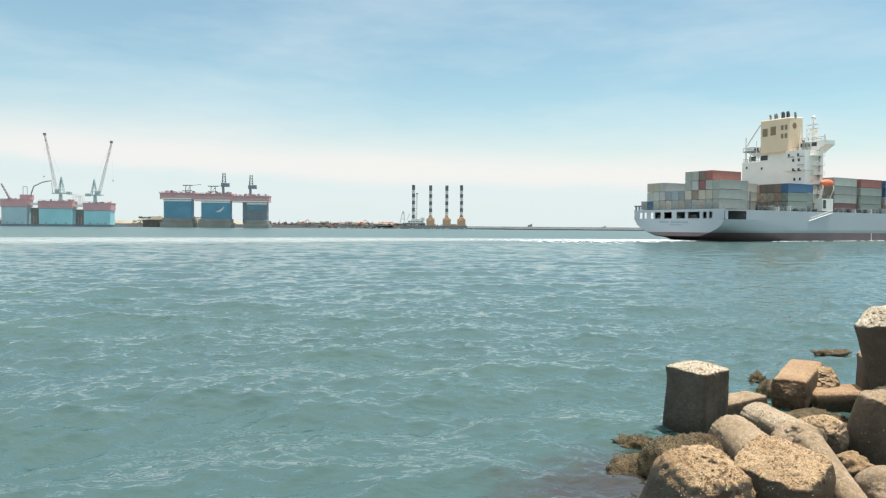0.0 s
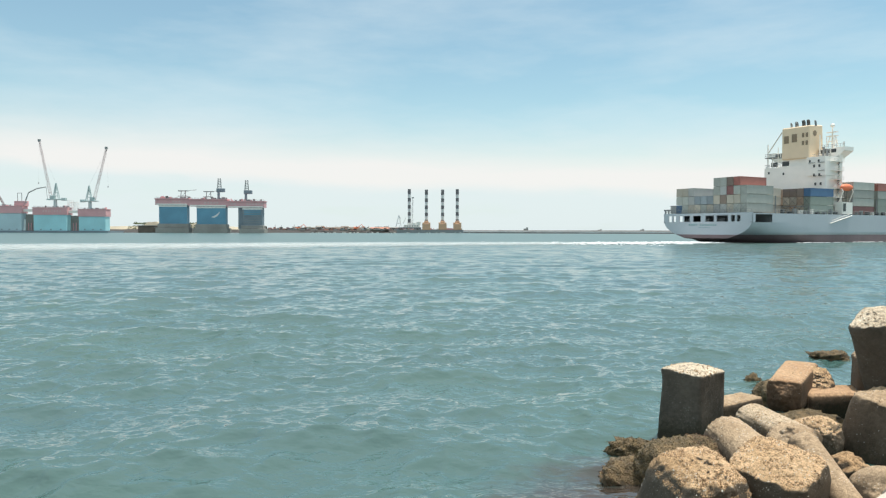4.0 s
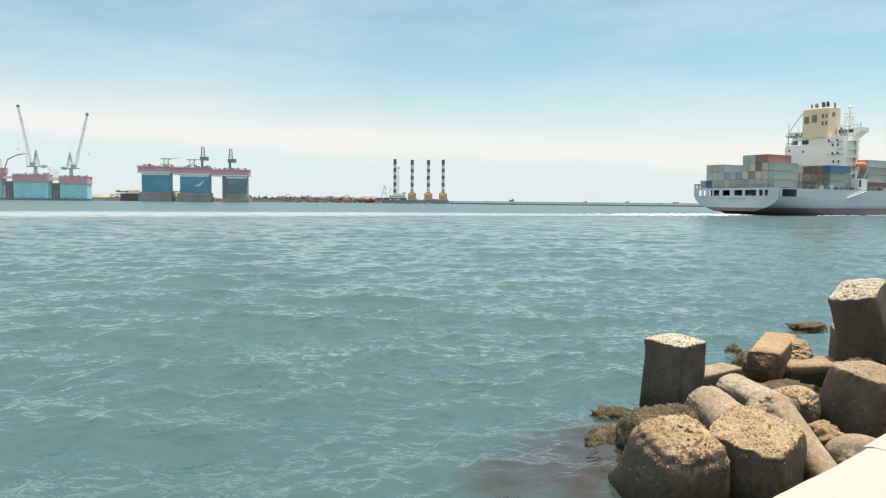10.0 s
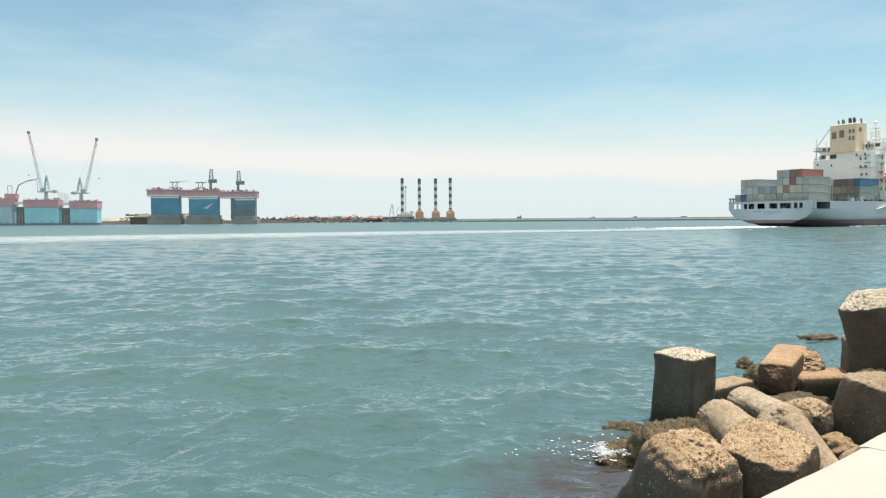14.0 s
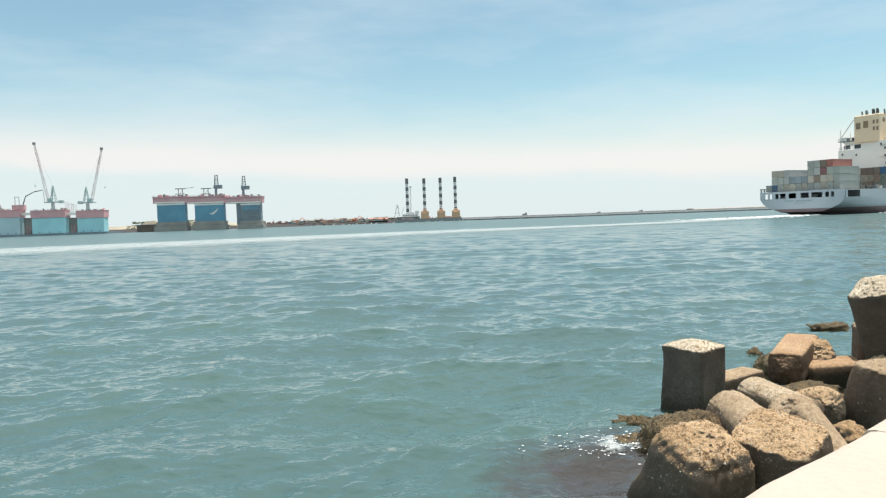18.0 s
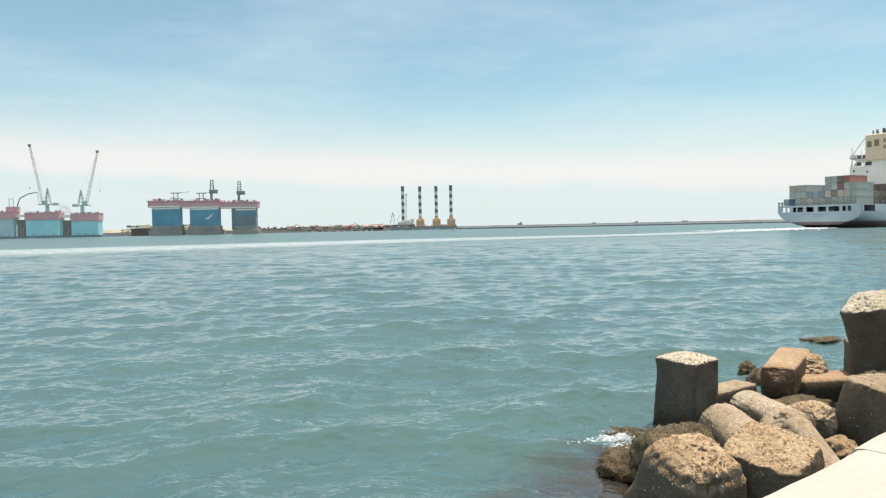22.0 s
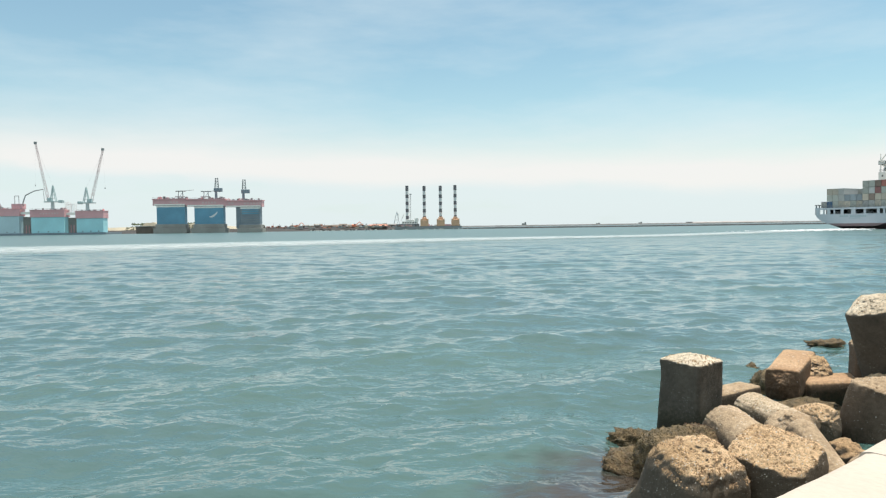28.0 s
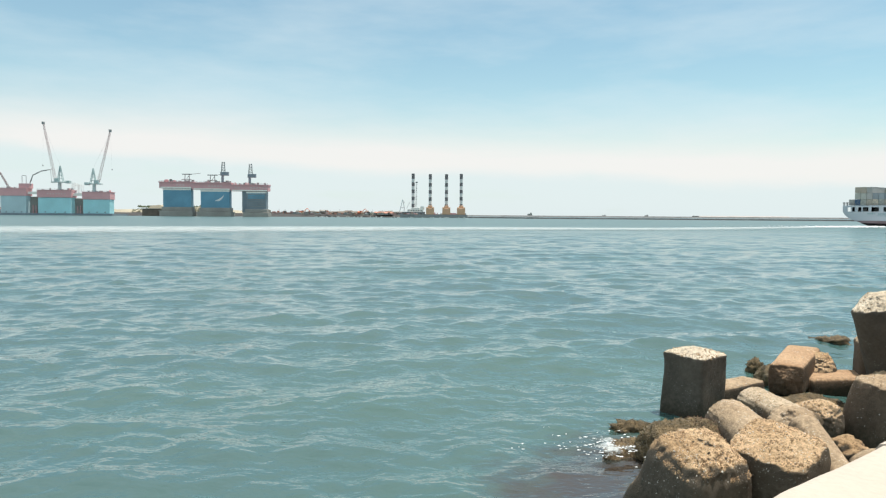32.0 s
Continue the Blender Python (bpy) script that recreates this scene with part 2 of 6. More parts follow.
def shore_concrete(name, shade_side0, shade_side1, lit_crust0, lit_crust1, reach=0.62, specks=0.46, pits=1.0):
    """Weathered concrete with pits, tan crust, pale droppings and a dark weed zone near the water line; sun on tops and
    shade on sides are partly painted in.
    """
    m = bpy.data.materials.new(name)
    m.use_nodes = True
    nt = m.node_tree
    N, L = nt.nodes.new, nt.links.new
    b = nt.nodes["Principled BSDF"]
    b.inputs["Roughness"].default_value, b.inputs["Specular IOR Level"].default_value = 0.85, 0.25
    geo = N("ShaderNodeNewGeometry")

    def noise_tex(s, d, r=0.6):
        n = N("ShaderNodeTexNoise")
        n.inputs["Scale"].default_value, n.inputs["Detail"].default_value, n.inputs["Roughness"].default_value = s, d, r
        L(geo.outputs["Position"], n.inputs["Vector"])
        return n

    def ramp(src, p0, p1, c0, c1):
        r = N("ShaderNodeValToRGB")
        r.color_ramp.elements[0].position, r.color_ramp.elements[1].position = p0, p1
        r.color_ramp.elements[0].color, r.color_ramp.elements[1].color = (*c0, 1), (*c1, 1)
        L(src, r.inputs[0])
        return r.outputs[0]

    def blend(fac, a, c, mode="MIX"):
        x = N("ShaderNodeMix")
        x.data_type, x.blend_type = "RGBA", mode
        if isinstance(fac, float):
            x.inputs["Factor"].default_value = fac
        else:
            L(fac, x.inputs["Factor"])
        for s, v in (("A", a), ("B", c)):
            if isinstance(v, tuple):
                x.inputs[s].default_value = (*v, 1)
            else:
                L(v, x.inputs[s])
        return x.outputs["Result"]

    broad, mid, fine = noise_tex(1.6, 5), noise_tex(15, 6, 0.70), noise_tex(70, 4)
    side = ramp(broad.outputs["Fac"], 0.3, 0.7, shade_side0, shade_side1)
    crust = ramp(noise_tex(0.9, 4).outputs["Fac"], 0.35, 0.65, lit_crust0, lit_crust1)
    # sun-bleached crust and droppings gather on faces that look up, with a ragged limit; pale tops and dark sides also
    # paint in sun and shade
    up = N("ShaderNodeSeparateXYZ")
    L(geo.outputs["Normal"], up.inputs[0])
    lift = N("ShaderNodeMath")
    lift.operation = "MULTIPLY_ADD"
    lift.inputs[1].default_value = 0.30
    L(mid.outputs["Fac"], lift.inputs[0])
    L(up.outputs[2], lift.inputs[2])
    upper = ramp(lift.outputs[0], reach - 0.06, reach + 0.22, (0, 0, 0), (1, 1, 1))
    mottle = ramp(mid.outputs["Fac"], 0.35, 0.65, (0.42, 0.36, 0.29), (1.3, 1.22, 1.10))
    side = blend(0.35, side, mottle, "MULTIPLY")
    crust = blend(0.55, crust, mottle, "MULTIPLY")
    # small pits drawn in colour only: dark specks for the shade inside them
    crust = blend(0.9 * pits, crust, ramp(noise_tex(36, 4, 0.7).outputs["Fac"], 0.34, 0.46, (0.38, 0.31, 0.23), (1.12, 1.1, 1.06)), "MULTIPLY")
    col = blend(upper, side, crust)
    # white specks: shells and droppings
    vor = N("ShaderNodeTexVoronoi")
    vor.inputs["Scale"].default_value = 26
    L(geo.outputs["Position"], vor.inputs["Vector"])
    speck = ramp(vor.outputs["Distance"], 0.16, 0.26, (1, 1, 1), (0, 0, 0))
    patch = ramp(noise_tex(2.7, 3).outputs["Fac"], specks, specks + 0.12, (0, 0, 0), (1, 1, 1))
    sp = blend(1.0, speck, patch, "MULTIPLY")
    sp = blend(0.75, sp, upper, "MULTIPLY")
    col = blend(sp, col, (0.70, 0.67, 0.60))
    # dark weed and wet zone near the sea, with a ragged upper edge
    sep = N("ShaderNodeSeparateXYZ")
    L(geo.outputs["Position"], sep.inputs[0])
    zz = N("ShaderNodeMath")
    zz.operation = "MULTIPLY_ADD"
    zz.inputs[1].default_value = 0.6
    L(mid.outputs["Fac"], zz.inputs[0])
    L(sep.outputs[2], zz.inputs[2])
    wet = ramp(zz.outputs[0], 0.38, 0.72, (1, 1, 1), (0, 0, 0))
    col = blend(wet, col, (0.045, 0.038, 0.022))
    L(col, b.inputs["Base Color"])
    rr = N("ShaderNodeMapRange")
    rr.inputs["To Min"].default_value, rr.inputs["To Max"].default_value = 0.88, 0.45
    L(wet, rr.inputs["Value"])
    L(rr.outputs[0], b.inputs["Roughness"])
    bm1, bm2 = N("ShaderNodeBump"), N("ShaderNodeBump")
    bm1.inputs["Strength"].default_value, bm1.inputs["Distance"].default_value = 1.0, 0.07
    bm2.inputs["Strength"].default_value, bm2.inputs["Distance"].default_value = 1.0, 0.014
    pitted = N("ShaderNodeMath")
    pitted.operation = "MULTIPLY"
    L(mid.outputs["Fac"], pitted.inputs[0])
    relief = N("ShaderNodeMapRange")
    relief.inputs["To Min"].default_value, relief.inputs["To Max"].default_value = 0.2, 0.25 + 0.75 * pits
    L(upper, relief.inputs["Value"])
    L(relief.outputs[0], pitted.inputs[1])
    L(pitted.outputs[0], bm1.inputs["Height"])
    L(fine.outputs["Fac"], bm2.inputs["Height"])
    L(bm1.outputs[0], bm2.inputs["Normal"])
    L(bm2.outputs[0], b.inputs["Normal"])
    return m


def foam_material(name, scale, lo, hi):
    m = bpy.data.materials.new(name)
    m.use_nodes = True
    nt = m.node_tree
    N, L = nt.nodes.new, nt.links.new
    b = nt.nodes["Principled BSDF"]
    b.inputs["Base Color"].default_value, b.inputs["Roughness"].default_value = (0.72, 0.76, 0.76, 1), 0.8
    tc, n = N("ShaderNodeTexCoord"), N("ShaderNodeTexNoise")
    n.inputs["Scale"].default_value, n.inputs["Detail"].default_value, n.inputs["Roughness"].default_value = scale, 6, 0.65
    L(tc.outputs["Object"], n.inputs["Vector"])
    at = N("ShaderNodeAttribute")
    at.attribute_name = "thick"
    s = N("ShaderNodeMath")
    s.operation = "MULTIPLY_ADD"
    s.inputs[1].default_value = 0.55
    L(at.outputs["Fac"], s.inputs[0])
    mp = N("ShaderNodeMapping")
    mp.inputs["Scale"].default_value = (0.35, 1.0, 1.0)
    mp.inputs["Rotation"].default_value = (0, 0, radians(-26))
    L(tc.outputs["Object"], mp.inputs[0])
    L(mp.outputs[0], n.inputs["Vector"])
    L(n.outputs["Fac"], s.inputs[2])
    r = N("ShaderNodeMapRange")
    r.inputs["From Min"].default_value, r.inputs["From Max"].default_value, r.inputs["To Max"].default_value = lo, hi, 0.85
    L(s.outputs[0], r.inputs["Value"])
    L(r.outputs[0], b.inputs["Alpha"])
    return m


WATER = water_material()
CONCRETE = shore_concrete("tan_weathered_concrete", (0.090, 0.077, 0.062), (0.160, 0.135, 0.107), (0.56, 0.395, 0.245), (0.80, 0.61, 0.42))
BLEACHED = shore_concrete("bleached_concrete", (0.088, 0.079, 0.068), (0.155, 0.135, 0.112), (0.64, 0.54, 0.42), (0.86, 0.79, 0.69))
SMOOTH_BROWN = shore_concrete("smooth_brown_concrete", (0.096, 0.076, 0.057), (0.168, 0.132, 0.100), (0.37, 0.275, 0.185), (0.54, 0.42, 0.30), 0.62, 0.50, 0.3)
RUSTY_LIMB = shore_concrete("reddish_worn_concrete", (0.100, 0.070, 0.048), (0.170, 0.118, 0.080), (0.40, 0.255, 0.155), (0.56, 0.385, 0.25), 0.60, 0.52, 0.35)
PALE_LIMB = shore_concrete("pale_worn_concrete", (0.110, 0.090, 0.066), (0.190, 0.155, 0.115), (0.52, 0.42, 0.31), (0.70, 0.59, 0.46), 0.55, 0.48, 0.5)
WALL_CONC = mat("sunlit_parapet_concrete", (0.56, 0.475, 0.395), 0.85, scale=2.5, vary=0.12, fine=55, bump=0.02, dist=0.01)
PAVING = mat("promenade_paving", (0.36, 0.34, 0.30), 0.9, scale=1.2, vary=0.2, fine=30, dist=0.01)
ROCK = mat("weedy_rock", (0.30, 0.205, 0.10), 0.6, scale=9, vary=0.5, fine=48, bump=0.05, dark=(0.075, 0.056, 0.026), dist=0.07)
CRUST = mat("dried_brown_growth", (0.59, 0.41, 0.245), 0.9, scale=18, vary=0.4, fine=90, bump=0.0, dark=(0.24, 0.15, 0.08), coords="Object")
SHELL = mat("white_shell", (0.78, 0.74, 0.66), 0.6, scale=40, vary=0.25, fine=120, bump=0.0)
WEED = mat("brown_sea_weed", (0.26, 0.20, 0.09), 0.5, scale=7, vary=0.5, fine=60, bump=0.0, dark=(0.11, 0.085, 0.035))
RED_WEED = mat("reddish_sea_weed", (0.34, 0.20, 0.12), 0.5, scale=7, vary=0.5, fine=60, bump=0.0, dark=(0.15, 0.085, 0.05))
FOAM_WAKE = foam_material("wake_foam", 0.55, 0.80, 1.34)
FOAM_SHORE = foam_material("shore_foam", 7.0, 0.68, 1.12)
FOAM_LACE = foam_material("thin_lacy_foam", 9.0, 0.90, 1.30)
HULL = mat("grey_hull_paint", (0.50, 0.545, 0.58), 0.45, scale=0.08, vary=0.08, fine=1.5, bump=0.0)
RED_BOOT = mat("red_boot_paint", (0.24, 0.165, 0.17), 0.5, scale=0.15, vary=0.2, fine=2, bump=0.0)
SHIP_WHITE = mat("ship_white_paint", (0.94, 0.90, 0.83), 0.45, scale=0.3, vary=0.06, fine=3, bump=0.0)
FUNNEL = mat("cream_funnel_paint", (0.84, 0.66, 0.46), 0.5, scale=0.3, vary=0.06, fine=3, bump=0.0)
# Both steels are lightened to paint in the haze of distance.
DARKSTEEL = mat("dark_steel", (0.085, 0.09, 0.09), 0.6, scale=0.8, vary=0.3, fine=6, bump=0.0)
MIDSTEEL = mat("weathered_grey_steel", (0.30, 0.315, 0.315), 0.55, scale=0.6, vary=0.2, fine=6, bump=0.0)
LOUVRE = mat("brown_louvre", (0.30, 0.22, 0.14), 0.6, scale=0.8, vary=0.2, fine=6, bump=0.0)
ORANGE = mat("orange_paint", (0.85, 0.22, 0.10), 0.5, scale=0.6, vary=0.1, fine=6, bump=0.0)
BOX_COLORS = {
    "grey_green": (0.455, 0.465, 0.42), "grey": (0.47, 0.47, 0.45), "beige": (0.58, 0.52, 0.43), "tan": (0.62, 0.45, 0.33), "brown": (0.29, 0.22, 0.18), "grey_blue": (0.37, 0.42, 0.45),
    "maroon": (0.30, 0.14, 0.13), "red": (0.52, 0.20, 0.16), "blue": (0.08, 0.17, 0.30), "green": (0.38, 0.43, 0.37)}
BOX_MAT = {k: mat("container_" + k, c, 0.55, scale=0.4, vary=0.14, fine=3, bump=0.0, island=True) for k, c in BOX_COLORS.items()}
# Far dock paints are set paler: distance haze is painted into their colours.
CYAN = mat("haze_paled_cyan_dock_paint", (0.42, 0.76, 0.81), 0.5, scale=0.06, vary=0.12, fine=0.6, bump=0.0)
PALEBLUE = mat("pale_blue_dock_paint", (0.50, 0.66, 0.70), 0.5, scale=0.06, vary=0.12, fine=0.6, bump=0.0)
DOCKRED = mat("haze_paled_red_oxide_paint", (0.74, 0.41, 0.42), 0.55, scale=0.06, vary=0.14, fine=0.6, bump=0.0)
PALEPINK = mat("pale_pink_lettering", (0.72, 0.52, 0.51), 0.6, scale=0.3, vary=0.15, fine=2, bump=0.0)
DEEPBLUE = mat("haze_paled_blue_dock_paint", (0.15, 0.35, 0.48), 0.5, scale=0.06, vary=0.2, fine=0.6, bump=0.0)
DOCKGREY = mat("grey_concrete_caisson", (0.36, 0.345, 0.315), 0.8, scale=0.08, vary=0.22, fine=0.6, bump=0.0)
DOCKDARK = mat("haze_paled_dark_dock_paint", (0.25, 0.30, 0.34), 0.6, scale=0.08, vary=0.2, fine=0.6, bump=0.0)
PALEGREEN = mat("pale_green_crane_paint", (0.46, 0.57, 0.56), 0.5, scale=0.2, vary=0.1, fine=2, bump=0.0)
PINKRED = mat("dull_red_lattice", (0.38, 0.26, 0.26), 0.5, scale=0.2, vary=0.2, fine=2, bump=0.0)
OCHRE = mat("ochre_jacking_house", (0.68, 0.42, 0.26), 0.55, scale=0.15, vary=0.15, fine=1.2, bump=0.0)
SAND = mat("pale_sand", (0.50, 0.44, 0.33), 0.9, scale=0.05, vary=0.25, fine=0.8, bump=0.0)
SPRAY = mat("white_spray", (0.92, 0.94, 0.94), 0.7, scale=6, vary=0.15, fine=30, bump=0.03, dist=0.03)
LANDBROWN = mat("brown_shore_building", (0.20, 0.155, 0.125), 0.85, scale=0.2, vary=0.3, fine=1.5, bump=0.0)
SHORE = mat("dark_rubble_shore", (0.085, 0.08, 0.078), 0.9, scale=0.2, vary=0.35, fine=1.5, bump=0.03, dist=0.5)
MOLE = mat("grey_far_concrete", (0.22, 0.22, 0.22), 0.9, scale=0.05, vary=0.3, fine=0.5, bump=0.0)
# Distance haze is put into this sand's paler, greyer colour.
FARSAND = mat("haze_greyed_sand", (0.50, 0.46, 0.43), 0.9, scale=0.05, vary=0.2, fine=0.8, bump=0.0)
RUBBLE = mat("dark_breakwater_rubble", (0.07, 0.07, 0.072), 0.9, scale=0.2, vary=0.35, fine=1.5, bump=0.0)
SCRUB = mat("coastal_scrub", (0.09, 0.11, 0.05), 0.9, scale=0.3, vary=0.4, fine=2, bump=0.0)
SHED = mat("shed_cladding", (0.33, 0.33, 0.31), 0.7, scale=0.1, vary=0.2, fine=1, bump=0.0, island=True)
SHEDROOF = mat("terracotta_sheet_roof", (0.60, 0.27, 0.19), 0.7, scale=0.1, vary=0.2, fine=1, bump=0.0, island=True)
# The black band is greyed, with distance haze put in its colour.
STRIPE_DARK = mat("haze_greyed_leg_band", (0.18, 0.17, 0.18), 0.6, scale=0.2, vary=0.2, fine=1, bump=0.0)
STRIPE_WHITE = mat("white_leg_band", (0.75, 0.74, 0.72), 0.6, scale=0.2, vary=0.1, fine=1, bump=0.0)


# ---- mesh helpers ----
def box(bm, x0, x1, y0, y1, z0, z1):
    vs = [bm.verts.new(p) for p in ((x0, y0, z0), (x1, y0, z0), (x1, y1, z0), (x0, y1, z0), (x0, y0, z1), (x1, y0, z1), (x1, y1, z1), (x0, y1, z1))]
    for f in ((3, 2, 1, 0), (4, 5, 6, 7), (0, 1, 5, 4), (1, 2, 6, 5), (2, 3, 7, 6), (3, 0, 4, 7)):
        bm.faces.new([vs[i] for i in f])
    return vs


def tube(bm, a, b, r0, r1=None, n=8, caps=True):
    """A straight, tapered tube from a to b."""
    a, b = Vector(a), Vector(b)
    r1 = r0 if r1 is None else r1
    q = (b - a).to_track_quat("Z", "Y")
    rings = []
    for c, r in ((a, r0), (b, r1)):
        rings.append([bm.verts.new(c + q @ Vector((math.cos(2 * math.pi * k / n) * r, math.sin(2 * math.pi * k / n) * r, 0))) for k in range(n)])
    for k in range(n):
        bm.faces.new((rings[0][k], rings[0][(k + 1) % n], rings[1][(k + 1) % n], rings[1][k]))
    if caps:
        bm.faces.new(rings[0][::-1])
        bm.faces.new(rings[1])


def lattice(bm, a, b, w0, w1, bays, r):
    """A four-chord lattice boom from a to b."""
    a, b = Vector(a), Vector(b)
    q = (b - a).to_track_quat("Z", "Y")
    rows = []
    for i in range(bays + 1):
        f = i / bays
        w = (w0 + (w1 - w0) * f) / 2
        c = a.lerp(b, f)
        rows.append([c + q @ Vector((sx * w, sy * w, 0)) for sx, sy in ((-1, -1), (1, -1), (1, 1), (-1, 1))])
    for k in range(4):
        tube(bm, rows[0][k], rows[-1][k], r, r, 5)
    for i in range(bays):
        for k in range(4):
            tube(bm, rows[i][k], rows[i + 1][(k + 1) % 4], r * 0.6, r * 0.6, 4, False)


def mesh_of(bm, name, material, smooth=False, bevel=0.0):
    if bevel:
        bmesh.ops.bevel(bm, geom=bm.edges[:], offset=bevel, segments=1, affect="EDGES", clamp_overlap=True)
    bm.normal_update()
    me = bpy.data.meshes.new(name)
    bm.to_mesh(me)
    bm.free()
    me.materials.append(material)
    if smooth:
        me.polygons.foreach_set("use_smooth", [True] * len(me.polygons))
    return me


def part(name, bm, material, parent, label="", smooth=False, bevel=0.0):
    ob = new(name, mesh_of(bm, name, material, smooth, bevel))
    ob.parent = parent
    if label:
        ob["label"] = label
    return ob


def boxpart(name, parent, material, x0, x1, y0, y1, z0, z1, label="", bevel=0.0):
    bm = bmesh.new()
    box(bm, x0, x1, y0, y1, z0, z1)
    return part(name, bm, material, parent, label, bevel=bevel)


def thing(name, m, label, category, group="", kind=""):
    ob = new(name)
    ob.matrix_world = m
    return tagged(ob, label, category, group, kind)


# ---- the sea ----
SWELL_SLOPE, CHOP_SLOPE, RIPPLE_SLOPE = 0.095, 0.13, 0.17
DRIFT = (0.75, -0.62)                 # metres a second at which the chop runs


def sea():
    rng = np.random.RandomState(4)
    ys, y = [-60.0, -20.0, 0.0, 3.0, 6.0], 7.5
    while y < 4600:
        ys.append(y)
        y += max(0.07, (0.0056 if y < 180 else 0.02) * (y - 19))   # fine also where the drift brings water near
    ys = np.array(ys)
    cols = 940
    s = np.linspace(-1, 1, cols)
    edge = np.array([1.06, 1.3, 2.0, 5.0])
    s = np.concatenate([-edge[::-1], s, edge])
    half = 0.64 * np.maximum(ys, 1) + 17
    X = s[None, :] * half[:, None]
    reach = np.maximum(half * 1.06, 4500.0)
    for k in (0, -1):
        X[:, k] = np.sign(s[k]) * reach
    Y = np.repeat(ys[:, None], len(s), 1)
    step = np.maximum(np.gradient(ys), 2 * half / cols)[:, None]
    far = np.maximum(np.hypot(X, Y - 10) - 16, 0)
    calm = (1 + far / 20.0) ** -0.75
    Z, dX, dY = np.zeros_like(X), np.zeros_like(X), np.zeros_like(X)
    # short-crested waves: a few long ones, many short; amplitudes by the slope that each band carries
    for count, lo, hi, slope, spread in ((20, 2.6, 7.0, SWELL_SLOPE, 0.5), (60, 0.75, 2.3, CHOP_SLOPE, 0.95), (110, 0.24, 0.75, RIPPLE_SLOPE, 1.0)):
        for i in range(count):
            lam = lo * (hi / lo) ** rng.rand()
            ang = math.atan2(DRIFT[1], DRIFT[0]) - 0.55 + rng.normal(0, spread)
            k = 2 * math.pi / lam
            amp = slope * math.sqrt(2.0 / count) / k * (0.6 + 0.8 * rng.rand())
            ph = rng.rand() * 6.283
            fade = np.clip(1.6 - step / (lam / 3.2), 0, 1) * (calm if lam < 0.75 else calm ** 0.32)
            arg = k * (X * math.cos(ang) + Y * math.sin(ang)) + ph
            Z += fade * amp * np.sin(arg)
            dX += fade * amp * 1.0 * math.cos(ang) * np.cos(arg)
            dY += fade * amp * 1.0 * math.sin(ang) * np.cos(arg)
    co = np.stack([X + dX, Y + dY, Z], -1).reshape(-1, 3)
    nr, nc = X.shape
    i = np.arange(nr - 1)[:, None] * nc + np.arange(nc - 1)[None, :]
    quads = np.stack([i, i + 1, i + nc + 1, i + nc], -1).reshape(-1, 4)
    me = bpy.data.meshes.new("water")
    me.vertices.add(len(co))
    me.vertices.foreach_set("co", co.ravel())
    me.loops.add(quads.size)
    me.loops.foreach_set("vertex_index", quads.ravel())
    me.polygons.add(len(quads))
    me.polygons.foreach_set("loop_start", np.arange(0, quads.size, 4))
    me.polygons.foreach_set("loop_total", np.full(len(quads), 4))
    me.polygons.foreach_set("use_smooth", np.ones(len(quads), bool))
    me.update(calc_edges=True)
    chop = (0.01 + 0.15 * np.clip(np.log(np.maximum(far, 1) / 8) / math.log(22), 0, 1) ** 1.5 + 0.16 * np.clip((far - 110) / 130, 0, 1)).ravel()
    me.attributes.new("chop", "FLOAT", "POINT").data.foreach_set("value", chop)
    calm = (1.25 * calm ** 0.9).ravel()
    me.attributes.new("ripple", "FLOAT", "POINT").data.foreach_set("value", calm)
    me.materials.append(WATER)
    ob = new("water", me)
    return tagged(ob, "choppy teal-green harbour water under a bright sky", "water", kind="structure")


WATER_OB = sea()


def ribbon(name, pts, widths, z, material, cuts=12, across=10):
    """A foam strip along a smooth line, thick in its middle."""
    def spline(t):
        n = len(pts) - 1
        i = min(int(t), n - 1)
        f = t - i
        p = [Vector((*pts[max(0, min(n, i + k))], 0)) for k in (-1, 0, 1, 2)]
        w = widths[i] + (widths[i + 1] - widths[i]) * f
        return 0.5 * ((2 * p[1]) + (p[2] - p[0]) * f + (2 * p[0] - 5 * p[1] + 4 * p[2] - p[3]) * f * f + (3 * p[1] - p[0] - 3 * p[2] + p[3]) * f ** 3), w
    n = (len(pts) - 1) * cuts
    verts, faces, thick = [], [], []
    for k in range(n + 1):
        t = k / cuts
        c, w = spline(t)
        d = (spline(min(t + 0.05, len(pts) - 1.001))[0] - spline(max(t - 0.05, 0))[0]).normalized()
        side = Vector((-d.y, d.x, 0))
        for j in range(across + 1):
            f = j / across * 2 - 1
            verts.append(c + side * f * w / 2 + Vector((0, 0, z)))
            thick.append(1 - abs(f) ** 2.2)
    for k in range(n):
        for j in range(across):
            a = k * (across + 1) + j
            faces.append((a, a + 1, a + across + 2, a + across + 1))
    me = bpy.data.meshes.new(name)
    me.from_pydata([tuple(v) for v in verts], [], faces)
    me.attributes.new("thick", "FLOAT", "POINT").data.foreach_set("value", thick)
    me.materials.append(material)
    return new(name, me)


tagged(ribbon("wake_foam", [(-330, 40), (-210, 95), (-120, 140), (-55, 173), (-8, 197), (32, 208), (70, 219), (130, 268), (195, 318)], [128, 128, 120, 106, 84, 64, 48, 34, 24], 0.16, FOAM_WAKE),
       "broken white foam of a ship's wake on the water", "foam", kind="stuff")

# ---- the shore ----
ALONG, OUT = Vector((0.775, 0.632, 0)), Vector((-0.632, 0.775, 0))
EDGE = Vector((-0.014, 0.594, 0))
WALL_TOP = 3.343


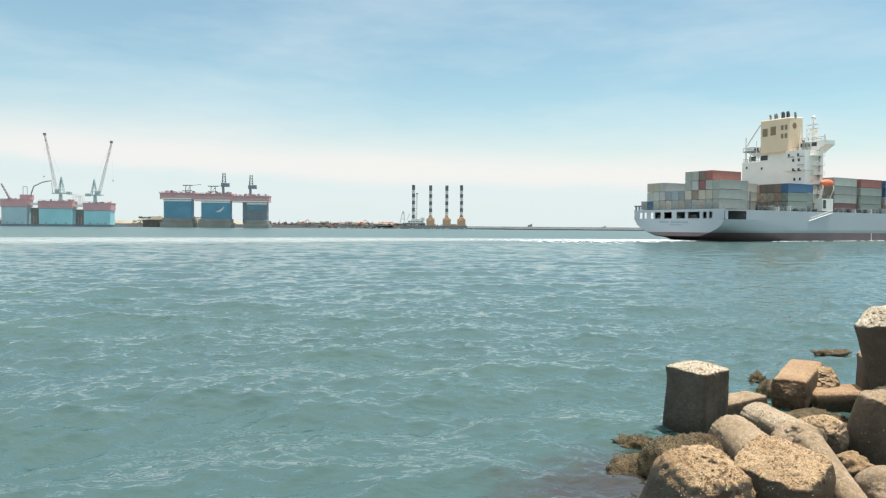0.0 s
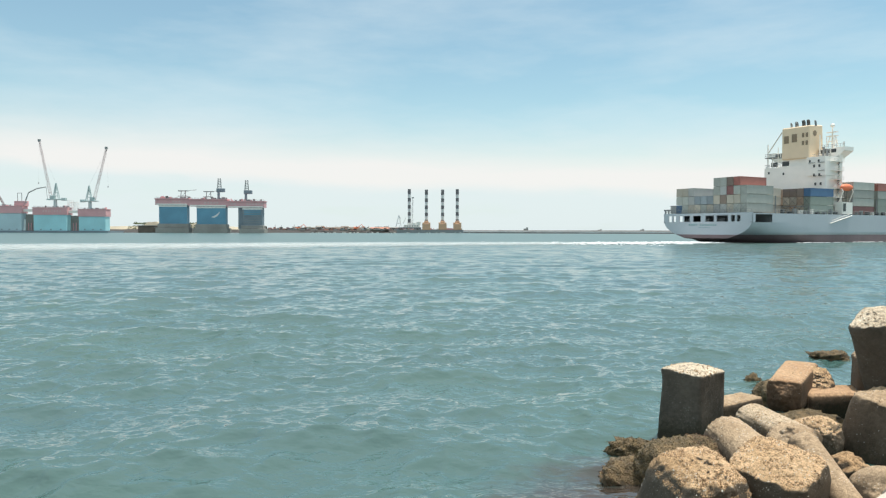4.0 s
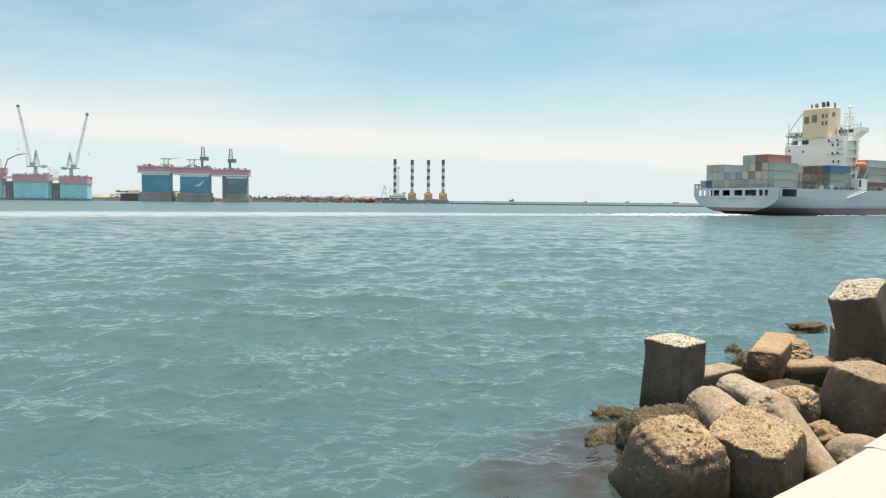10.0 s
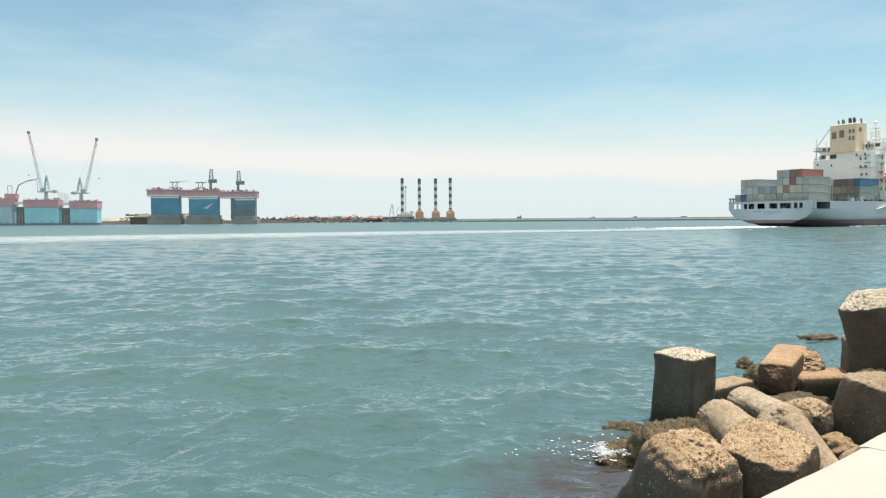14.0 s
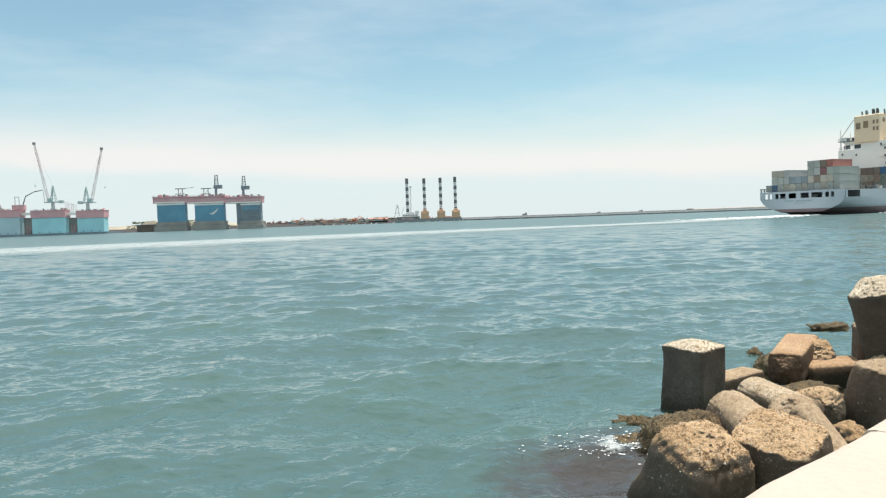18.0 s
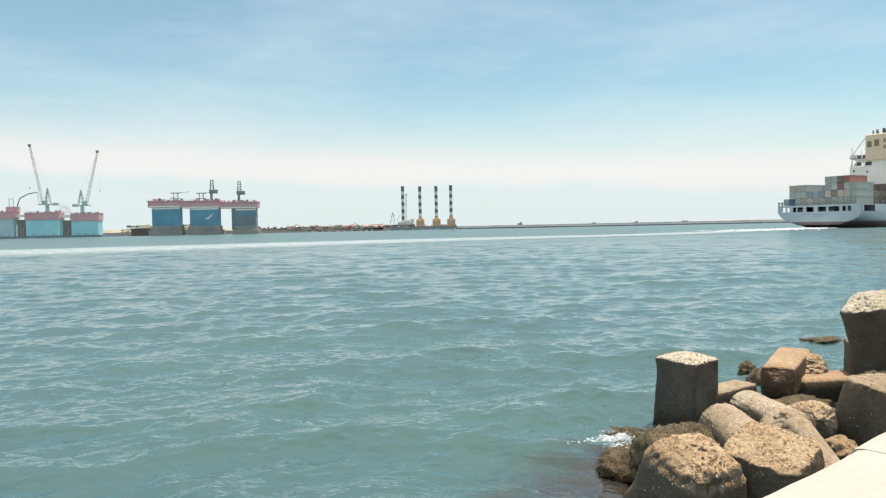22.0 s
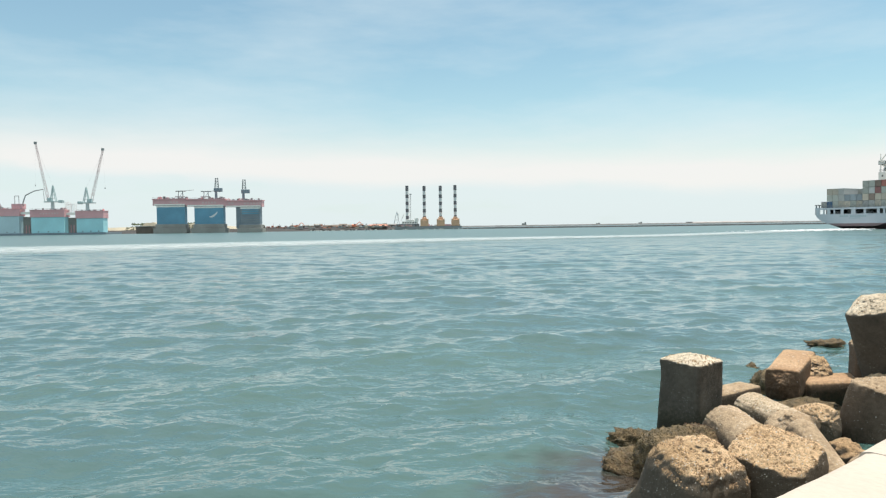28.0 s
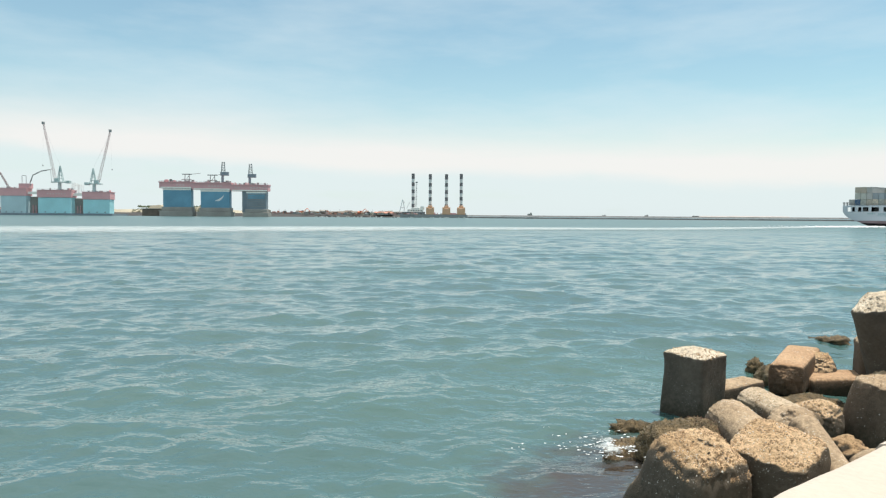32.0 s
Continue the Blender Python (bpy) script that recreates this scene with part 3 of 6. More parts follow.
def shore_frame(z=0.0):
    """Local x runs along the parapet, local y out to sea; the origin lies on its outer edge."""
    return Matrix(((ALONG.x, OUT.x, 0, EDGE.x), (ALONG.y, OUT.y, 0, EDGE.y), (0, 0, 1, z), (0, 0, 0, 1)))


def parapet():
    wall = thing("parapet_wall", shore_frame(), "pale sunlit concrete parapet with a worn rounded edge", "wall", kind="structure")
    joint = 1.07
    for x0, x1, out in ((-30, joint - 0.002, 0.0), (joint + 0.002, 4.2, 0.008), (4.206, 12, 0.008), (12.006, 40, 0.008)):
        # rows of vertices along the block; the outer arris is chipped and worn uneven
        bm = bmesh.new()
        step = 0.03 if x0 < 4 else 0.6
        xs = np.arange(max(x0, -3.0), x1, step).tolist() + [x1]
        if x0 < -3:
            xs.insert(0, x0)
        rows = []
        for x in xs:
            chip = 0.010 + 0.006 * noise.noise(Vector((x * 2.1, 0.3, 0))) + 0.005 * noise.noise(Vector((x * 9.0, 4.0, 0)))
            wav = 0.004 * noise.noise(Vector((x * 1.3, 8.0, 0))) + 0.003 * noise.noise(Vector((x * 13.0, 2.0, 0)))
            prof = ((-0.85, 1.2), (-0.85, WALL_TOP - 0.012), (-0.838, WALL_TOP), (out - 2.2 * chip, WALL_TOP), (out - 0.8 * chip + wav, WALL_TOP - 0.35 * chip), (out + wav, WALL_TOP - 1.6 * chip), (out, 1.2))
            rows.append([bm.verts.new((x, y, z)) for y, z in prof])
        for a, b in zip(rows, rows[1:]):
            for k in range(6):
                bm.faces.new((a[k], b[k], b[k + 1], a[k + 1]))
        bm.faces.new(rows[0])
        bm.faces.new(rows[-1][::-1])
        bmesh.ops.recalc_face_normals(bm, faces=bm.faces[:])
        part("wall_block", bm, WALL_CONC, wall)
    return wall


parapet()
bm = bmesh.new()
box(bm, -300, 300, -260, -0.87, -2.0, 2.40)
prom = new("promenade", mesh_of(bm, "promenade", PAVING))
prom.matrix_world = shore_frame()
tagged(prom, "grey concrete promenade behind the parapet", "pavement", kind="structure")


def slope():
    """Dark rubble under the armour blocks, falling from the wall into the sea."""
    bm = bmesh.new()
    nx, ny = 160, 34
    grid = [[None] * (ny + 1) for _ in range(nx + 1)]
    for i in range(nx + 1):
        for j in range(ny + 1):
            x, y = -30 + 70 * i / nx, 0.02 + 9.0 * j / ny
            z = 1.22 - 0.355 * y
            z += 0.16 * noise.noise(Vector((x * 0.9, y * 0.9, 3.1))) + 0.10 * noise.noise(Vector((x * 2.3, y * 2.3, 7.7)))
            grid[i][j] = bm.verts.new((x, y, z))
    for i in range(nx):
        for j in range(ny):
            bm.faces.new((grid[i][j], grid[i + 1][j], grid[i + 1][j + 1], grid[i][j + 1]))
    ob = new("rubble_slope", mesh_of(bm, "rubble_slope", ROCK, True))
    ob.matrix_world = shore_frame()
    return tagged(ob, "dark weedy rubble slope below the armour blocks", "rubble", kind="structure")


slope()


def limb(p0, p1, r0, r1, square=3.0, roll=0.0, rough=0.03, cap=0.12, seed=0, around=116, rings=26, aspect=1.0, face=None):
    """A tapered armour-block limb from its root p0 to its end p1: rounded-square section, blunt rounded end, pitted surface."""
    p0, p1 = Vector(p0), Vector(p1)
    axis = p1 - p0
    ln = axis.length
    q = axis.to_track_quat("Z", "X") @ Euler((0, 0, radians(roll))).to_quaternion()
    if face is not None:                # one flat side turned to this heading, degrees from +x
        z = axis.normalized()
        x = Vector((math.cos(radians(face)), math.sin(radians(face)), 0))
        x = (x - z * x.dot(z)).normalized()
        q = Matrix((x, z.cross(x), z)).transposed().to_quaternion()
    bm = bmesh.new()
    prof = [(ln * i / rings, r0 + (r1 - r0) * i / rings) for i in range(rings + 1)]
    prof = [(min(h, ln - cap), r) for h, r in prof if h < ln - cap]
    prof.append((ln - cap, r1))
    for k in range(1, 6):
        a = k / 5 * math.pi / 2
        prof.append((ln - cap + cap * math.sin(a), r1 - cap * (1 - math.cos(a))))
    top = prof[-1][1]
    for k in range(1, 22):
        prof.append((ln + 0.0045 * k, top * (1 - k / 22)))
    o = Vector((seed * 13.7, seed * 5.1, seed * 9.3))
    cols = []
    for h, r in prof:
        ring = []
        for k in range(around):
            t = 2 * math.pi * k / around
            c, s = math.cos(t), math.sin(t)
            e = (abs(c) ** square + abs(s) ** square) ** (-1 / square)
            v = Vector((c * e * r * aspect, s * e * r, h))
            w = p0 + q @ v
            crust = 0.14 + 0.8 * min(1.0, max(0.0, (h - ln + cap * 3.0 + 0.06 * noise.noise(w * 5 - o)) / (cap * 2.4)))
            d = (noise.noise(w * 2.1 + o) * 1.1 + noise.noise(w * 6.5 + o) * 0.35) * rough
            d += crust * rough * (1.1 * noise.noise(w * 11 + o) + 0.9 * noise.noise(w * 23 + o) - 0.9 * max(0, noise.noise(w * 19 - o) - 0.25))
            nrm = (q @ Vector((c, s, 1.2 * min(1.0, max(0.0, (h - ln + cap) / cap))))).normalized()
            ring.append(bm.verts.new(w + nrm * d))
        cols.append(ring)
    for a, b in zip(cols, cols[1:]):
        for k in range(around):
            bm.faces.new((a[k], a[(k + 1) % around], b[(k + 1) % around], b[k]))
    bm.faces.new(cols[-1])
    bm.faces.new(cols[0][::-1])
    return bm


LUMP = [(math.cos(k * 1.2566), math.sin(k * 1.2566)) for k in range(5)]


def crust_lumps(bm, parent, n, seed, material, name, label, size, floor_z=0.25, up=0.35, patch=0.0):
    """Many small shells or clots of growth grown on the upward faces of a limb, gathered in patches."""
    rng = random.Random(seed)
    bm.normal_update()
    bm.faces.ensure_lookup_table()
    pick = [f for f in bm.faces if f.normal.z > up and f.calc_center_median().z > floor_z]
    if not pick:
        return
    sums = np.cumsum([f.calc_area() for f in pick]).tolist()
    verts, faces = [], []
    o = Vector((seed * 1.7, seed * 0.9, 3.0))
    tries = 0
    while len(verts) < n * 6 and tries < n * 6:
        tries += 1
        f = rng.choices(pick, cum_weights=sums)[0]
        fv = [v.co for v in f.verts]
        p = fv[0].lerp(fv[1], rng.random()).lerp(fv[-1].lerp(fv[-2], rng.random()), rng.random())
        if noise.noise(p * 5.0 + o) + 0.5 * noise.noise(p * 14.0 + o) < patch + rng.uniform(-0.15, 0.15):
            continue
        r = rng.uniform(*size) * (0.6 + 0.8 * rng.random() ** 2)
        q = f.normal.to_track_quat("Z", "Y")
        b, t = len(verts), rng.random() * 6.283
        for c, s in LUMP:
            w = rng.uniform(0.7, 1.2)
            verts.append(tuple(p + q @ Vector(((c * math.cos(t) - s * math.sin(t)) * r * w, (c * math.sin(t) + s * math.cos(t)) * r * w, -0.004))))
        verts.append(tuple(p + q @ Vector((rng.uniform(-.3, .3) * r, rng.uniform(-.3, .3) * r, r * rng.uniform(0.5, 1.0)))))
        faces += [(b + k, b + (k + 1) % 5, b + 5) for k in range(5)]
    me = bpy.data.meshes.new(name)
    me.from_pydata(verts, [], faces)
    me.materials.append(material)
    ob = new(name, me)
    ob.parent = parent
    tagged(ob, label, kind="stuff")


def armour(label, limbs, mats=None, growth=(), shells=()):
    """An armour block: its limbs are given as (root, end, root radius, end radius, squareness, roll, roughness, cap[, face]).
    growth and shells: how many clots of brown growth and of white shells sit on each limb."""
    ob = thing("tetrapod", Matrix.Translation(limbs[0][0]), label, "tetrapod", "tetrapods of the breakwater")
    inv = ob.matrix_world.inverted()
    mats = mats or [CONCRETE]
    for i, (a, b, r0, r1, sq, roll, rough, cap, *face) in enumerate(limbs):
        bm = limb(a, b, r0, r1, sq, roll, rough, cap, seed=a[0] + i, face=face[0] if face else None)
        clots = []
        for counts, material, name, words, size, patch in ((growth, CRUST, "growth", "brown crust of dried growth", (0.008, 0.020), -0.05), (shells, SHELL, "shells", "scattered white shells", (0.006, 0.013), 0.0)):
            if i < len(counts) and counts[i]:
                holder = new("holder")
                crust_lumps(bm, holder, counts[i], 7.0 * i + a[0], material, name, words, size, patch=patch, up=0.15 if name == "shells" else 0.5)
                clots += list(holder.children)
                for c in clots:
                    c.parent = None
                bpy.data.objects.remove(holder)
        bm.transform(inv)
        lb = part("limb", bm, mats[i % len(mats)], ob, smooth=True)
        for c in clots:
            c.data.transform(inv)
            c.parent = lb
    return ob


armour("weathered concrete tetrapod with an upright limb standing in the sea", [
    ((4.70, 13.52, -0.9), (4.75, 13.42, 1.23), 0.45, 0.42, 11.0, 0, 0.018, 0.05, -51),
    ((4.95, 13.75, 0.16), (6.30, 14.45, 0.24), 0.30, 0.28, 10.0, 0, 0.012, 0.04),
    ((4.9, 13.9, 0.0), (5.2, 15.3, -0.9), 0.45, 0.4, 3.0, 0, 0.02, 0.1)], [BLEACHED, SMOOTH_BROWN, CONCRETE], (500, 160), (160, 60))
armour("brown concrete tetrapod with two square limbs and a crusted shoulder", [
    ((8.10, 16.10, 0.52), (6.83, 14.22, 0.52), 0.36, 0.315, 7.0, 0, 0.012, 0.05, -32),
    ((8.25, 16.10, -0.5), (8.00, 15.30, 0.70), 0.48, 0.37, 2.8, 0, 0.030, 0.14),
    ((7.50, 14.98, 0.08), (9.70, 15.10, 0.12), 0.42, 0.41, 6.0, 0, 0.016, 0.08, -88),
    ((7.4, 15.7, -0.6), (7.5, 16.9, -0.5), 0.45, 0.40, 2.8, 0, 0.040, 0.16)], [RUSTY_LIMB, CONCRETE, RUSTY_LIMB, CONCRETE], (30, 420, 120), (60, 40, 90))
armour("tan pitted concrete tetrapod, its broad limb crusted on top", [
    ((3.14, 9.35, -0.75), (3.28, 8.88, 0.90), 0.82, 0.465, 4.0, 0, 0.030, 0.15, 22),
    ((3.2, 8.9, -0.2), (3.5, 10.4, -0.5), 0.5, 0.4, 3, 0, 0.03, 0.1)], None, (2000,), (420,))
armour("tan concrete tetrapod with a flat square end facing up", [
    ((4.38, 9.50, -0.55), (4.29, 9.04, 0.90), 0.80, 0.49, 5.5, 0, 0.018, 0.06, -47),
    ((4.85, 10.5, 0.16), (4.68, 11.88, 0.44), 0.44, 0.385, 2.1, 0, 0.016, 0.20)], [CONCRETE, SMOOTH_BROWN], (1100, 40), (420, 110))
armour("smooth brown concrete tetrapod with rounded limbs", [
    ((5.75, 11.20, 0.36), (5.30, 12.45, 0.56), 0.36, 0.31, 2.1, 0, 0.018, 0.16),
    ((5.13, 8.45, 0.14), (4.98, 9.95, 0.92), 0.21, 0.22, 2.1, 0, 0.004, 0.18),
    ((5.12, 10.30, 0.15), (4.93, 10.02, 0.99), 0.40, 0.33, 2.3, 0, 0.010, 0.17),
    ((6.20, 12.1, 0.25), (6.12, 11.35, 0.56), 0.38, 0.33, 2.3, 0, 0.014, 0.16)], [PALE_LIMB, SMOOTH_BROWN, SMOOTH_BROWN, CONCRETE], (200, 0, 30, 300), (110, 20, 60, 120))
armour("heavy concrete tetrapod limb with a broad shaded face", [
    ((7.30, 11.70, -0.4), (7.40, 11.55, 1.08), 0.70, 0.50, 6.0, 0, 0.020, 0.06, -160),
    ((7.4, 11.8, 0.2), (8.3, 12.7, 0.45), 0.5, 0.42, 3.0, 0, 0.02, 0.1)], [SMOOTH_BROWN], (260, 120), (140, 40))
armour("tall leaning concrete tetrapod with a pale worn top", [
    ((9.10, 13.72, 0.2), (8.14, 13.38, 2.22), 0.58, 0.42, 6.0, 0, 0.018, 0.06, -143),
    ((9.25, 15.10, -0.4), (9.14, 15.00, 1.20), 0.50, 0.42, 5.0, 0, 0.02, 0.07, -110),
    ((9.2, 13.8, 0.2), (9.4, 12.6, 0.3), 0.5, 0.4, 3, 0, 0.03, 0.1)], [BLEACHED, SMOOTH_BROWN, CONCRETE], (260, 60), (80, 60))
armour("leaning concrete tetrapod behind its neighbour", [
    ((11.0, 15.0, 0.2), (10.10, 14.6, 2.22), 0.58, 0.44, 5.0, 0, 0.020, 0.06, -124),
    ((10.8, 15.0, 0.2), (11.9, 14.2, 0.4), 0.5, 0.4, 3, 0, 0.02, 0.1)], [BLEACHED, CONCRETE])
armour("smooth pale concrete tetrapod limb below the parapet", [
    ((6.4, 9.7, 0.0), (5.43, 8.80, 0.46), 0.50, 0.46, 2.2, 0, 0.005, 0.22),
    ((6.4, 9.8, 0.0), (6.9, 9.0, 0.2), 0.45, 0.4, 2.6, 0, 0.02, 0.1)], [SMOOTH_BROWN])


def more_armour():
    rng = random.Random(8)
    for k in range(9):
        for x0, dirn in ((15.5 + k * 2.1, 1), (-4.0 - k * 2.1, -1)):
            y = rng.uniform(3.6, 5.4)
            base = shore_frame() @ Vector((x0 + 2.0 * (dirn > 0), y, rng.uniform(-0.3, 0.1)))
            limbs = []
            for j in range(3):
                a = rng.uniform(0, 6.28) if j else 0
                d = Vector((math.cos(a), math.sin(a), rng.uniform(0.0, 0.35))) if j else Vector((rng.uniform(-0.3, 0.3), rng.uniform(-0.3, 0.3), 1))
                limbs.append((tuple(base), tuple(base + d.normalized() * 1.35), 0.6, 0.46, rng.choice([2.4, 4.0, 5.0]), rng.uniform(0, 90), 0.022, 0.09))
            armour("weathered concrete tetrapod lying on the shore", limbs)


more_armour()


def boulder(name, at, size, material, label, seed, rough=0.25, sub=4, category="rock"):
    bm = bmesh.new()
    bmesh.ops.create_icosphere(bm, subdivisions=sub, radius=1.0)
    o = Vector((seed * 3.3, seed * 7.1, seed))
    for v in bm.verts:
        d = v.co.normalized()
        k = 1 + rough * noise.noise(d * 1.7 + o) + rough * 0.6 * noise.noise(d * 4.5 + o) + rough * 0.35 * noise.noise(d * 11 + o)
        v.co = Vector((d.x * size[0] * k, d.y * size[1] * k, d.z * size[2] * k))
    ob = new(name, mesh_of(bm, name, material, True))
    ob.matrix_world = Matrix.Translation(at)
    return tagged(ob, label, category)


def weed_on(rock, n, seed, material=None, reach=(0.009, 0.027), label="mat of brown sea weed"):
    """Short fronds of weed that stand out of a rock and droop."""
    rng = random.Random(seed)
    vs = [v for v in rock.data.vertices if v.normal.z > -0.2]
    verts, faces = [], []
    for _ in range(n):
        v = rng.choice(vs)
        p, nrm = v.co.copy(), v.normal
        d = (nrm + Vector((rng.gauss(0, .5), rng.gauss(0, .5), rng.gauss(-.1, .3)))).normalized()
        side = d.cross(Vector((rng.gauss(0, 1), rng.gauss(0, 1), rng.gauss(0, 1)))).normalized()
        ln = rng.uniform(*reach)
        w = ln * rng.uniform(0.2, 0.4)
        mid = p + d * ln * 0.55
        tip = p + d * ln + Vector((0, 0, -0.35 * ln))
        b = len(verts)
        verts += [tuple(p - side * w * 0.5), tuple(p + side * w * 0.5), tuple(mid + side * w), tuple(mid - side * w), tuple(tip)]
        faces += [(b, b + 1, b + 2, b + 3), (b + 3, b + 2, b + 4)]
    me = bpy.data.meshes.new("weed")
    me.from_pydata(verts, [], faces)
    me.materials.append(material or WEED)
    ob = new("weed", me)
    ob.parent = rock
    tagged(ob, label, kind="stuff")


for i, (name, at, size, label, rough, n, stuff) in enumerate((
        ("weedy_rock", (3.62, 11.05, 0.14), (0.62, 0.52, 0.46), "round rock thick with brown weed beside the tetrapods", 0.2, 7500, WEED),
        ("weedy_rock", (4.10, 11.40, 0.22), (0.42, 0.40, 0.34), "rock under a coat of reddish weed", 0.2, 3800, RED_WEED),
        ("weedy_rock", (3.02, 11.42, -0.17), (0.46, 0.40, 0.30), "low wave-washed rock covered in reddish weed", 0.35, 2200, RED_WEED),
        ("weedy_rock", (3.42, 12.75, -0.10), (0.36, 0.25, 0.20), "low wave-washed rock covered in dark weed", 0.45, 900, WEED),
        ("brown_rock", (7.56, 16.2, -0.02), (0.44, 0.55, 0.40), "brown weedy rock at the water's edge", 0.35, 2200, WEED),
        ("brown_rock", (7.89, 18.1, -0.06), (0.20, 0.2, 0.24), "small dark rock breaking the water", 0.4, 1000, WEED),
        ("flat_rock", (11.75, 21.7, -0.05), (0.62, 0.4, 0.24), "flat weedy rock just above the sea", 0.45, 1500, RED_WEED),
        ("brown_rock", (6.95, 13.5, 0.0), (0.85, 0.5, 0.40), "brown weedy rock wedged among tetrapods", 0.3, 1600, WEED))):
    weed_on(boulder(name, at, size, ROCK, label, 1.0 + i, rough), n, 40 + i, stuff)
boulder("grey_rock", (5.82, 10.2, 0.36), (0.30, 0.28, 0.27), CONCRETE, "rough pale rock wedged between tetrapods", 8.0, 0.3)
boulder("grey_rock", (8.12, 13.2, 0.68), (0.40, 0.34, 0.26), CONCRETE, "rough crusted rock lying on a tetrapod", 11.0, 0.3)
boulder("grey_rock", (6.35, 12.6, 0.05), (0.55, 0.45, 0.38), CONCRETE, "rough brown rock wedged between tetrapods", 9.0, 0.3)

# ---- the container ship (local x forward from the transom, y to port, z up from the water line) ----
BEAM, DECK = 17.3, 9.1
SHIP = thing("container_ship", pose(69.75, 217.4, 0, 0, 0, 30), "large grey-hulled container ship under way, cream funnel, stacked with containers", "ship")


def hull_shape():
    """Half-widths at heights, station by station, lofted to a closed shell."""
    levels = (DECK, 6.35, 4.6, 2.55, 0.0, -1.5)
    st = [(0.0, (17.3, 17.1, 15.9, 12.0, 3.0, 1.0), 1.45), (4.0, (17.3, 17.1, 16.0, 12.5, 5.5, 2.0), 0.6), (9.0, (17.3, 17.3, 16.9, 15.3, 9.5, 5.0), -0.4), (18.0, (17.3, 17.3, 17.3, 16.9, 14.0, 10.5), -1.5),
          (34.0, (17.3,) * 4 + (16.9, 15.5), -1.5), (60.0, (17.3,) * 6, -1.5), (130.0, (17.3,) * 6, -1.5), (195.0, (17.3, 17.3, 17.2, 17.0, 16.0, 15.0), -1.5), (225.0, (16.0, 15.0, 13.6, 12.0, 10.0, 9.0), -1.5),
          (248.0, (11.0, 9.0, 7.2, 5.6, 4.2, 3.6), -1.5), (262.0, (3.5, 1.8, 1.0, 0.6, 0.4, 0.4), -1.5)]
    # rounder bilges: a level is set between each two below the upper strake
    zs, fuller = [DECK, 6.35], []
    for a, b in zip(levels[1:], levels[2:]):
        zs += [(a + b) / 2, b]
    for x, w, low in st:
        v = [w[0], w[1]]
        for a, b in zip(w[1:], w[2:]):
            v += [(a + b) / 2 + 0.13 * (a - b), b]
        fuller.append((x, tuple(v), low))
    return tuple(zs), fuller


def fine_stations():
    """The stations, with smooth ones set between them."""
    zs, st = hull_shape()
    out = []
    for i in range(len(st) - 1):
        p = [st[max(0, min(len(st) - 1, i + k))] for k in (-1, 0, 1, 2)]
        for f in (0.0, 0.25, 0.5, 0.75):
            g = f * f * (3 - 2 * f) * 0.35 + f * 0.65
            w = tuple(p[1][1][k] + (p[2][1][k] - p[1][1][k]) * g for k in range(len(zs)))
            out.append((p[1][0] + (p[2][0] - p[1][0]) * f, w, p[1][2] + (p[2][2] - p[1][2]) * f))
    out.append(st[-1])
    return zs, out


def hull_part(name, material, k0, k1, label):
    zs, st = fine_stations()
    bm = bmesh.new()
    rows = []
    for x, w, low in st:
        lift = 3.5 * max(0, (x - 200) / 60) ** 1.5 if k0 == 0 else 0
        port = [bm.verts.new((x, w[k], max(zs[k], low) + (lift if k == 0 else 0))) for k in range(k0, k1 + 1)]
        star = [bm.verts.new((x, -w[k], max(zs[k], low) + (lift if k == 0 else 0))) for k in range(k0, k1 + 1)]
        rows.append((port, star))
    for (p, s), (p2, s2) in zip(rows, rows[1:]):
        for i in range(k1 - k0):
            bm.faces.new((p[i], p[i + 1], p2[i + 1], p2[i]))
            bm.faces.new((s[i + 1], s[i], s2[i], s2[i + 1]))
        bm.faces.new((p[-1], s[-1], s2[-1], p2[-1]))
    bmesh.ops.remove_doubles(bm, verts=bm.verts[:], dist=0.02)
    x, w, low = st[0]
    bt = bmesh.new()
    ring = [bt.verts.new((x, w[k], max(zs[k], low))) for k in range(k0, k1 + 1)] + [bt.verts.new((x, -w[k], max(zs[k], low))) for k in range(k1, k0 - 1, -1)]
    bt.faces.new(ring[::-1])
    bmesh.ops.remove_doubles(bt, verts=bt.verts[:], dist=0.02)
    hull = part(name, bm, material, SHIP, label, smooth=True)
    part("transom_plate", bt, material, hull)
    return hull


hull_part("lower_hull", HULL, 1, 5, "light grey painted hull plating")
hull_part("boot_topping", RED_BOOT, 5, 9, "dull red band at the water line")


